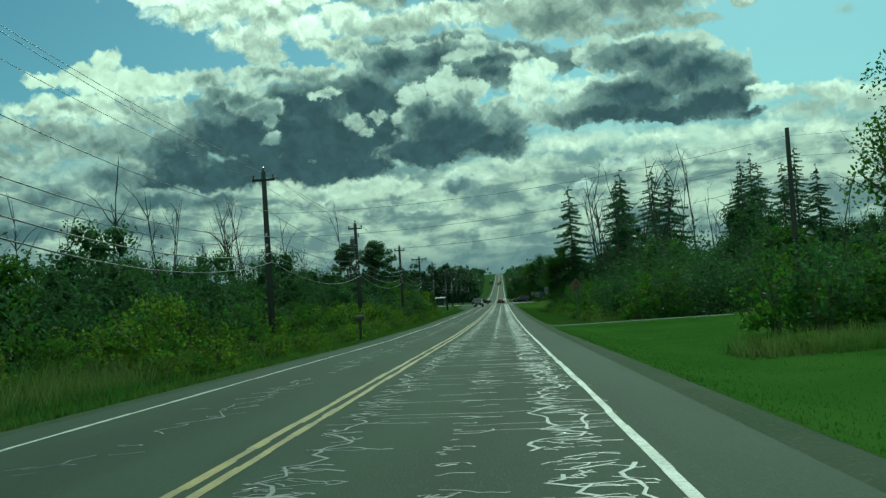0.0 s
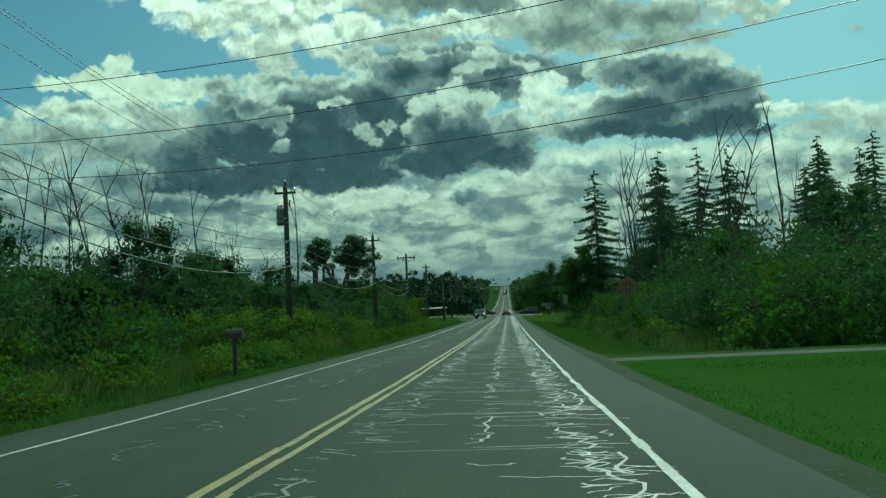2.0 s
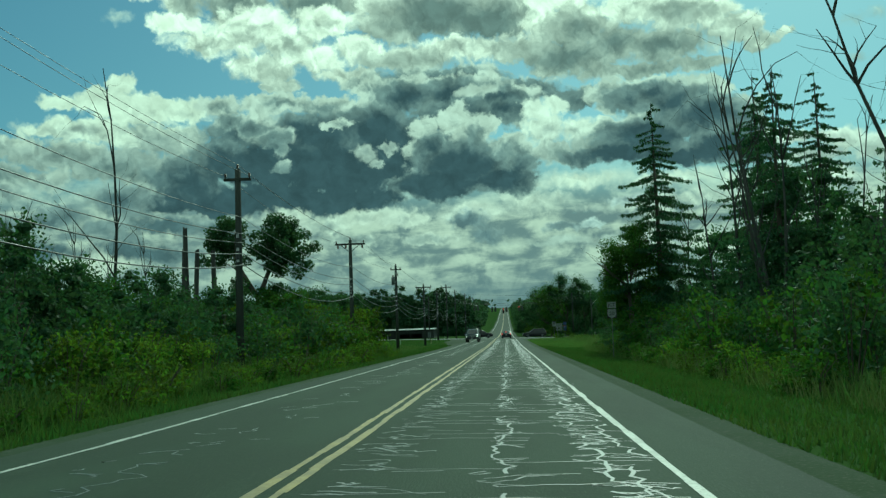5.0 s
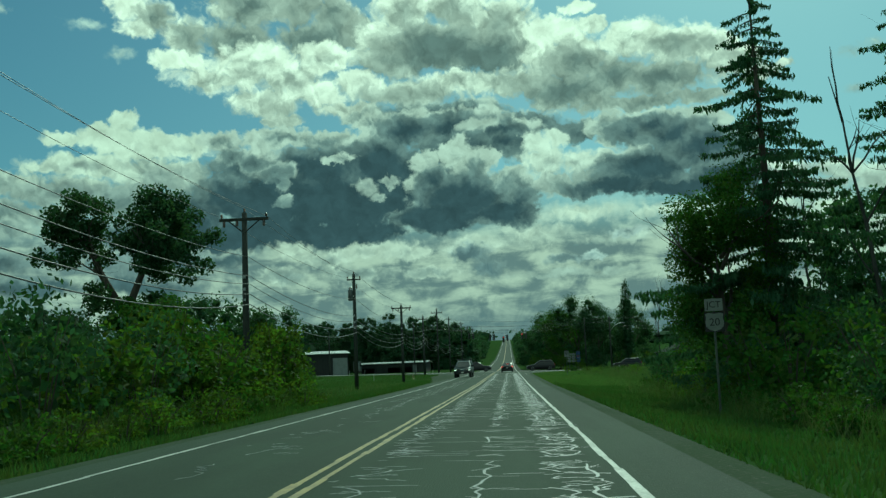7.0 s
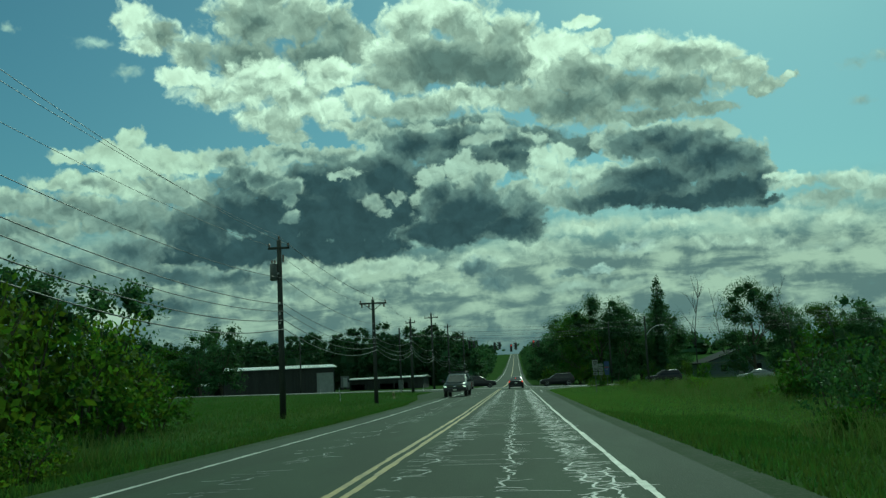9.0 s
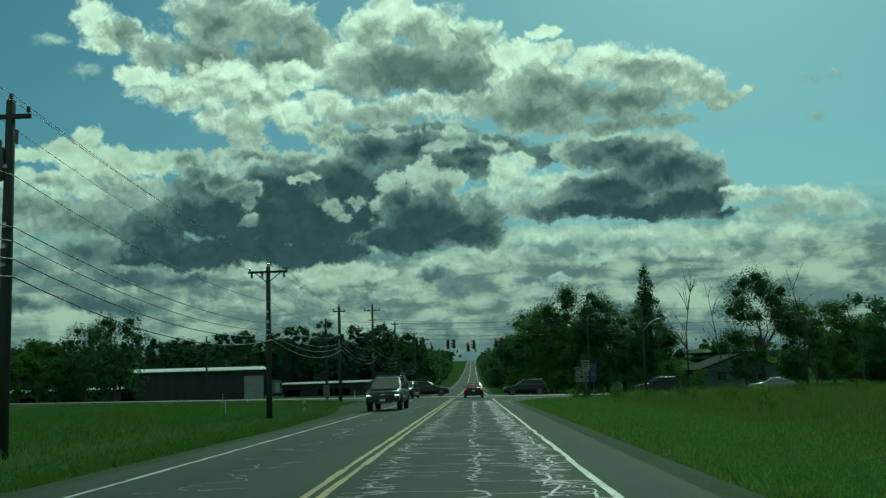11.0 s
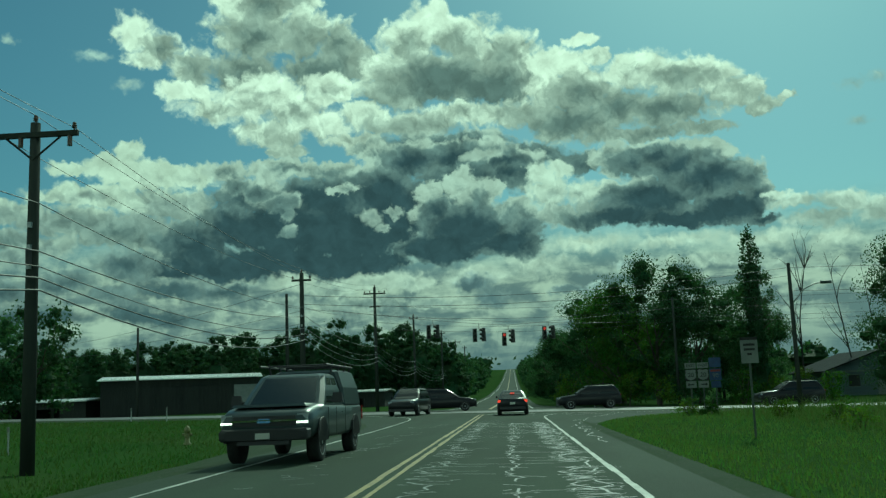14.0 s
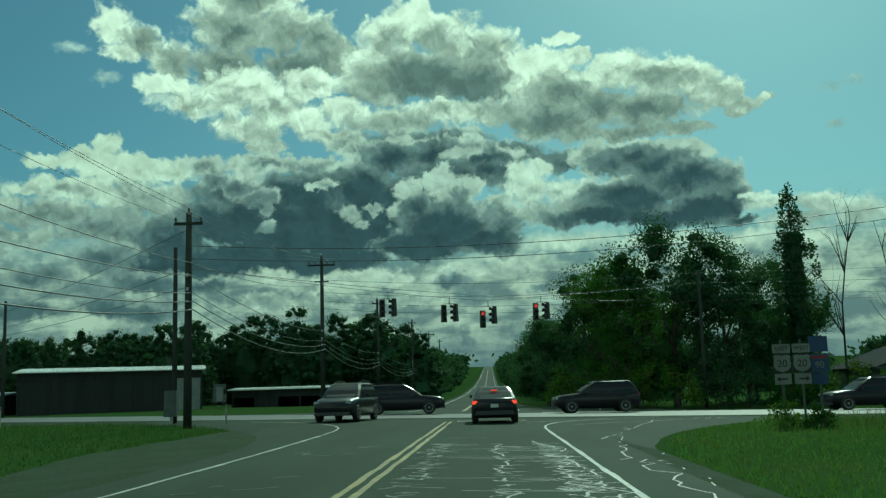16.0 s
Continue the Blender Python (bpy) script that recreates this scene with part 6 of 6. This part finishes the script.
SIGN_YELLOW = material("yellow warning sheeting", (0.085, 0.063, 0.014), (0.07, 0.052, 0.012), rough=0.5, scale=3, fine=30, bump=0)
DOT_GREEN, DOT_YELLOW = plain("green sign print", (0.02, 0.14, 0.06), 0.5), plain("amber sign print", (0.15, 0.10, 0.02), 0.5)
s = thing("warning_sign", "yellow diamond sign showing a traffic signal, on a post", "road sign", pose(8.55, 101.0, land(8.55, 101.0)))
z0 = 2.55 - land(8.55, 101.0)
post(s, 0, z0 + 0.4)
dia = Geo().loft([[(0.64 * math.cos(q), y, z0 + 0.64 * math.sin(q)) for q in [k * math.pi / 2 for k in range(4)]] for y in (-0.056, -0.044)]).make("plate", SIGN_YELLOW, s)
panel("print", 0, z0, 0.26, 0.62, dia, SIGN_BLACK, -0.062)
for z, m in ((0.19, SIGN_RED), (0.0, DOT_YELLOW), (-0.19, DOT_GREEN)):
    Geo().loft([[(0.075 * math.cos(q), y, z0 + z + 0.075 * math.sin(q)) for q in [k * math.pi / 6 for k in range(12)]] for y in (-0.074, -0.068)]).make("print", m, dia)

# ---- signals ----
SIGNAL = material("dark signal housing", (0.03, 0.035, 0.03), (0.02, 0.022, 0.02), rough=0.5, scale=4, fine=30, bump=0.02)
RED_LIT = plain("lit red signal", (0.9, 0.05, 0.04), 0.3, 0.0, 0.45)
LENS = plain("unlit signal lens", (0.015, 0.02, 0.015), 0.7)


def signal_head(parent, x, y, z, turn, lit=False):
    """Three lenses in a housing with hoods; the lenses face along the turn."""
    h = Geo().box(-0.17, -0.1, -0.52, 0.17, 0.1, 0.52, 0.02).make("housing", SIGNAL, parent)
    h.matrix_basis = pose(x, y, z, 0, 0, turn)
    for k, zz in enumerate((0.34, 0.0, -0.34)):
        a = [2 * math.pi * i / 12 for i in range(12)]
        Geo().loft([[(0.115 * math.cos(q), yy, zz + 0.115 * math.sin(q)) for q in a] for yy in (-0.10, -0.125)]).make("lens", RED_LIT if lit and k == 0 else LENS, h)
        g = Geo()
        b = [math.pi * (-0.1 + 1.2 * i / 8) for i in range(9)]
        g.loft([[(r * math.cos(q), yy, zz + r * math.sin(q)) for q in b] + [((r - 0.012) * math.cos(q), yy, zz + (r - 0.012) * math.sin(q)) for q in reversed(b)] for r, yy in ((0.14, -0.1), (0.14, -0.30))])
        g.make("hood", SIGNAL, h)


SPAN_A, SPAN_B = Vector((-12.9, 289.7, 7.9)), Vector((22.0, 321.0, 8.2))


def span_at(x):
    t = (x - SPAN_A.x) / (SPAN_B.x - SPAN_A.x)
    p = SPAN_A.lerp(SPAN_B, t)
    return p.y, p.z - 4 * 0.75 * t * (1 - t)


cable("span_wire", SPAN_A, SPAN_B, 0.75, 0.014, "span wire holding the traffic signals", "junction cables")
utility_pole(22.0, 321.0, 8.6, "bare", "wooden pole at the far end of the signal wire")
for x, z, lit in ((-4.0, 6.62, False), (-0.45, 6.3, False), (1.85, 6.15, True), (5.1, 6.4, True)):
    y, zw = span_at(x)
    y = 303.0 + 0.35 * (x - 0.5)
    t = thing("traffic_light", "dark traffic signal with a lit red lens on the span wire" if lit else "dark pair of traffic signals hung on the span wire", "traffic light", pose(x, y, z), "traffic signals")
    for dx, turn, dz in ((-0.35, 12, -0.2 if x == 1.85 else 0), (0.35, -55, 0.03)):
        signal_head(t, dx, 0, dz, turn, lit and dx < 0)
    Geo().tube([(0, 0, 0.5), (0, 0, 0.95)], 0.03, 6).make("hanger", STEEL, t)
    Geo().tube([(-0.36, 0, 0.58), (0.36, 0, 0.58)], 0.025, 5).make("bracket", STEEL, t)
cable("span_wire", (-11.2, 296, 8.2), (-4.0, 301.4, 7.55), 0.05, 0.014, "wire holding the traffic signals", "junction cables")
cable("span_wire", (-4.0, 301.4, 7.55), (-0.45, 302.7, 7.22), 0.02, 0.014, "wire holding the traffic signals", "junction cables")
cable("span_wire", (-0.45, 302.7, 7.22), (1.85, 303.5, 7.08), 0.02, 0.014, "wire holding the traffic signals", "junction cables")
cable("span_wire", (1.85, 303.5, 7.08), (5.1, 304.6, 7.32), 0.02, 0.014, "wire holding the traffic signals", "junction cables")
cable("span_wire", (5.1, 304.6, 7.32), (16.3, 312, 8.6), 0.05, 0.014, "wire holding the traffic signals", "junction cables")

# ---- roadside furniture ----
HYDRANT = material("faded hydrant paint", (0.20, 0.21, 0.08), (0.15, 0.15, 0.06), rough=0.6, scale=8, fine=40, bump=0.1)
BOX_BLACK = material("black mailbox metal", (0.025, 0.025, 0.027), (0.04, 0.04, 0.04), rough=0.5, scale=6, fine=40, bump=0.05)
h = thing("fire_hydrant", "small yellowish fire hydrant in the grass", "fire hydrant", pose(-10.5, 261.8, land(-10.5, 261.8)))
a12 = [2 * math.pi * i / 12 for i in range(12)]
Geo().loft([[(r * math.cos(q), r * math.sin(q), z) for q in a12] for r, z in ((0.15, -0.1), (0.15, 0.06), (0.1, 0.08), (0.1, 0.5), (0.13, 0.52), (0.13, 0.56), (0.11, 0.64), (0.05, 0.70), (0.03, 0.72), (0.03, 0.76))]).make("barrel", HYDRANT, h, True)
for s in (-1, 1):
    Geo().tube([(s * 0.08, 0, 0.4), (s * 0.18, 0, 0.4)], 0.055, 8).make("outlet", HYDRANT, h)
Geo().tube([(0, -0.08, 0.36), (0, -0.19, 0.36)], 0.07, 8).make("outlet", HYDRANT, h)
m = thing("mailbox", "large black mailbox on a thick wooden post", "mailbox", pose(-6.75, 82.0, land(-6.75, 82)))
mz = 1.12 - land(-6.75, 82)
Geo().box(-0.07, -0.07, -0.3, 0.07, 0.07, mz, 0.0).make("post", POLE, m)
b = [math.pi * i / 10 for i in range(11)]
Geo().loft([[(y, 0.16 * math.cos(q) - 0.0, mz + 0.19 + 0.14 * math.sin(q)) for q in b] + [(y, -0.16, mz), (y, 0.16, mz)] for y in (-0.27, 0.27)]).make("box", BOX_BLACK, m)
Geo().box(0.265, -0.15, mz + 0.01, 0.285, 0.15, mz + 0.3).make("door", BOX_BLACK, m)
Geo().box(-0.2, -0.19, mz + 0.1, 0.05, -0.165, mz + 0.15).make("flag", BOX_BLACK, m)
for x, y in ((-9.8, 287.2), (-15.15, 257.1), (-21, 289.4), (-23.5, 289.6), (8.6, 306.8)):
    d = thing("marker_post", "thin dark marker post in the grass", "marker post", pose(x, y, land(x, y)), "marker posts")
    Geo().tube([(0, 0, -0.2), (0, 0, 0.95)], 0.035, 6).make("post", STEEL, d)
    Geo().box(-0.04, -0.045, 0.78, 0.04, -0.032, 0.92).make("reflector", SIGN_WHITE, d)
c = thing("utility_cabinet", "grey metal control cabinet fixed to the corner pole", "utility cabinet", pose(-12.9, 289.5, land(-12.9, 289.5)))
Geo().box(-0.3, -0.42, 0.4, 0.3, -0.05, 1.6, 0.02).make("box", GREY_TANK, c)
Geo().box(-0.26, -0.435, 0.46, 0.26, -0.42, 1.54).make("door", GREY_TANK, c)
Geo().box(-0.05, -0.3, -0.2, 0.05, -0.1, 0.42).make("leg", STEEL, c)

# ---- buildings ----
SIDING = material("dark weathered siding", (0.020, 0.024, 0.022), (0.014, 0.017, 0.016), rough=0.8, scale=0.5, fine=4, bump=0.2, stretch=(3, 3, 0.2))
ROOF = material("pale metal roofing", (0.78, 0.80, 0.78), (0.70, 0.72, 0.70), rough=0.25, metal=0.2, scale=0.4, fine=6, bump=0.05)
DOORS = material("pale roller door", (0.22, 0.24, 0.24), (0.18, 0.2, 0.2), rough=0.6, scale=1, fine=12, bump=0.1)
BLUE_SIDING = material("blue-grey house siding", (0.105, 0.145, 0.165), (0.09, 0.12, 0.14), rough=0.7, scale=0.6, fine=5, bump=0.15, stretch=(0.2, 0.2, 6))
SHINGLE = material("grey roof shingles", (0.032, 0.037, 0.040), (0.024, 0.028, 0.030), rough=0.95, scale=1.5, fine=12, bump=0.4, spec=0.05)


def barn(label, x0, y0, x1, y1, depth, eave, rise, bays, at_z):
    """A long open-fronted shed with posts, back and end walls, and a low roof. It runs from (x0, y0) to (x1, y1)."""
    L = math.hypot(x1 - x0, y1 - y0)
    turn = math.degrees(math.atan2(y1 - y0, x1 - x0))
    b = thing("storage_shed", label, "shed", pose(x0, y0, at_z, 0, 0, turn))
    Geo().box(0, depth - 0.2, -0.6, L, depth, eave).make("wall", SIDING, b)
    for x in (0.0, L - 0.2):
        Geo().box(x, 0.2, -0.6, x + 0.2, depth - 0.2, eave).make("wall", SIDING, b)
    Geo().box(0, 0, eave - 1.1, L, 0.2, eave - 0.002).make("header", SIDING, b)
    for i in range(bays + 1):
        x = (L - 0.25) * i / bays
        Geo().box(x, -0.02, -0.6, x + 0.25, 0.22, eave - 1.1).make("post", SIDING, b)
    w = (L - 0.25) / bays
    for i in range(bays):
        if eave > 4 or i in (bays - 1, 1):
            Geo().box(w * i + 0.27, 0.06, -0.6, w * (i + 1) - 0.02, 0.14, eave - 1.12).make("door", DOORS if i == bays - 1 and eave > 4 else SIDING, b)
    g = Geo()
    mid = depth / 2
    for ya, za, yb, zb in ((-0.7, eave - 0.02, mid, eave + rise), (mid, eave + rise, depth + 0.5, eave - 0.02)):
        g.loft([[(-0.5, ya, za), (L + 0.5, ya, za), (L + 0.5, ya, za + 0.16), (-0.5, ya, za + 0.16)], [(-0.5, yb, zb), (L + 0.5, yb, zb), (L + 0.5, yb, zb + 0.16), (-0.5, yb, zb + 0.16)]])
    r = g.make("roof", ROOF, b, label="pale metal roof with a bright edge")
    for x in span((0.5, L - 0.5, 1.5)):
        Geo().box(x, -0.68, eave + 0.13, x + 0.05, -0.62, eave + 0.2).make("roof_seam", ROOF, r)
    return b


barn("long dark shed with open bays and a pale metal roof", -62.2, 376.5, -38.8, 383.5, 16, 5.2, 0.75, 6, 1.0)
barn("low long shed with a pale roof behind the grass", -36.8, 392, -19.5, 391, 8, 2.3, 0.3, 5, 0.9)
barn("low pale-roofed shed at the far side of the yard", -96, 382, -66, 380, 8, 2.3, 0.4, 7, 1.0)

a = thing("site_trailer", "small pale trailer parked at the end of the shed", "trailer", pose(-36.6, 384.5, 1.0, 0, 0, 15))
Geo().box(-0.95, 0, 0.55, 0.95, 2.3, 3.1, 0.08).make("body", GREY_TANK, a)
Geo().box(-0.45, -0.03, 0.7, 0.45, 0.0, 2.7).make("door", DOORS, a)
Geo().box(0.55, -0.03, 1.7, 0.85, 0.0, 2.4).make("window", GLASS, a)
for s in (-0.6, 0.6):
    for q in (0.1, 2.0):
        Geo().tube([(s, q, 0.32), (s, q + 0.2, 0.32)], 0.32, 10).make("wheel", TYRE, a)

h = thing("house", "small blue-grey house with a grey gabled roof", "house", pose(38.5, 326, land(38.5, 326), 0, 0, 6))
Geo().box(-5.5, 0, -0.5, 5.5, 0.2, 2.5).make("wall", BLUE_SIDING, h)
Geo().box(-5.5, 8.8, -0.5, 5.5, 9, 2.5).make("wall", BLUE_SIDING, h)
for x in (-5.5, 5.3):
    Geo().box(x, 0.2, -0.5, x + 0.2, 8.8, 2.5).make("wall", BLUE_SIDING, h)
for y in (0.02, 8.85):
    Geo().loft([[(-5.5, y + q, 2.5), (5.5, y + q, 2.5), (0, y + q, 4.3)] for q in (0, 0.12)]).make("gable", BLUE_SIDING, h)
for s in (-1, 1):
    Geo().loft([[(s * 5.95, y, 2.33), (s * 5.95, y, 2.47), (0, y, 4.48), (0, y, 4.33)] for y in (-0.4, 9.4)]).make("roof", SHINGLE, h)
    w = Geo().box(s * 2.8 - 0.55, -0.03, 0.9, s * 2.8 + 0.55, 0.02, 2.0).make("window", GLASS, h)
    for a, b0, c0, d in ((-0.62, 0.83, 0.62, 0.9), (-0.62, 2.0, 0.62, 2.07)):
        Geo().box(s * 2.8 + a, -0.05, b0, s * 2.8 + c0, 0.03, d).make("frame", SIGN_WHITE, w)
Geo().box(-0.48, -0.035, -0.1, 0.48, 0.02, 2.05).make("door", DOORS, h)
Geo().box(-6.0, -0.42, 2.3, 6.0, -0.36, 2.46).make("gutter", SIGN_WHITE, h)
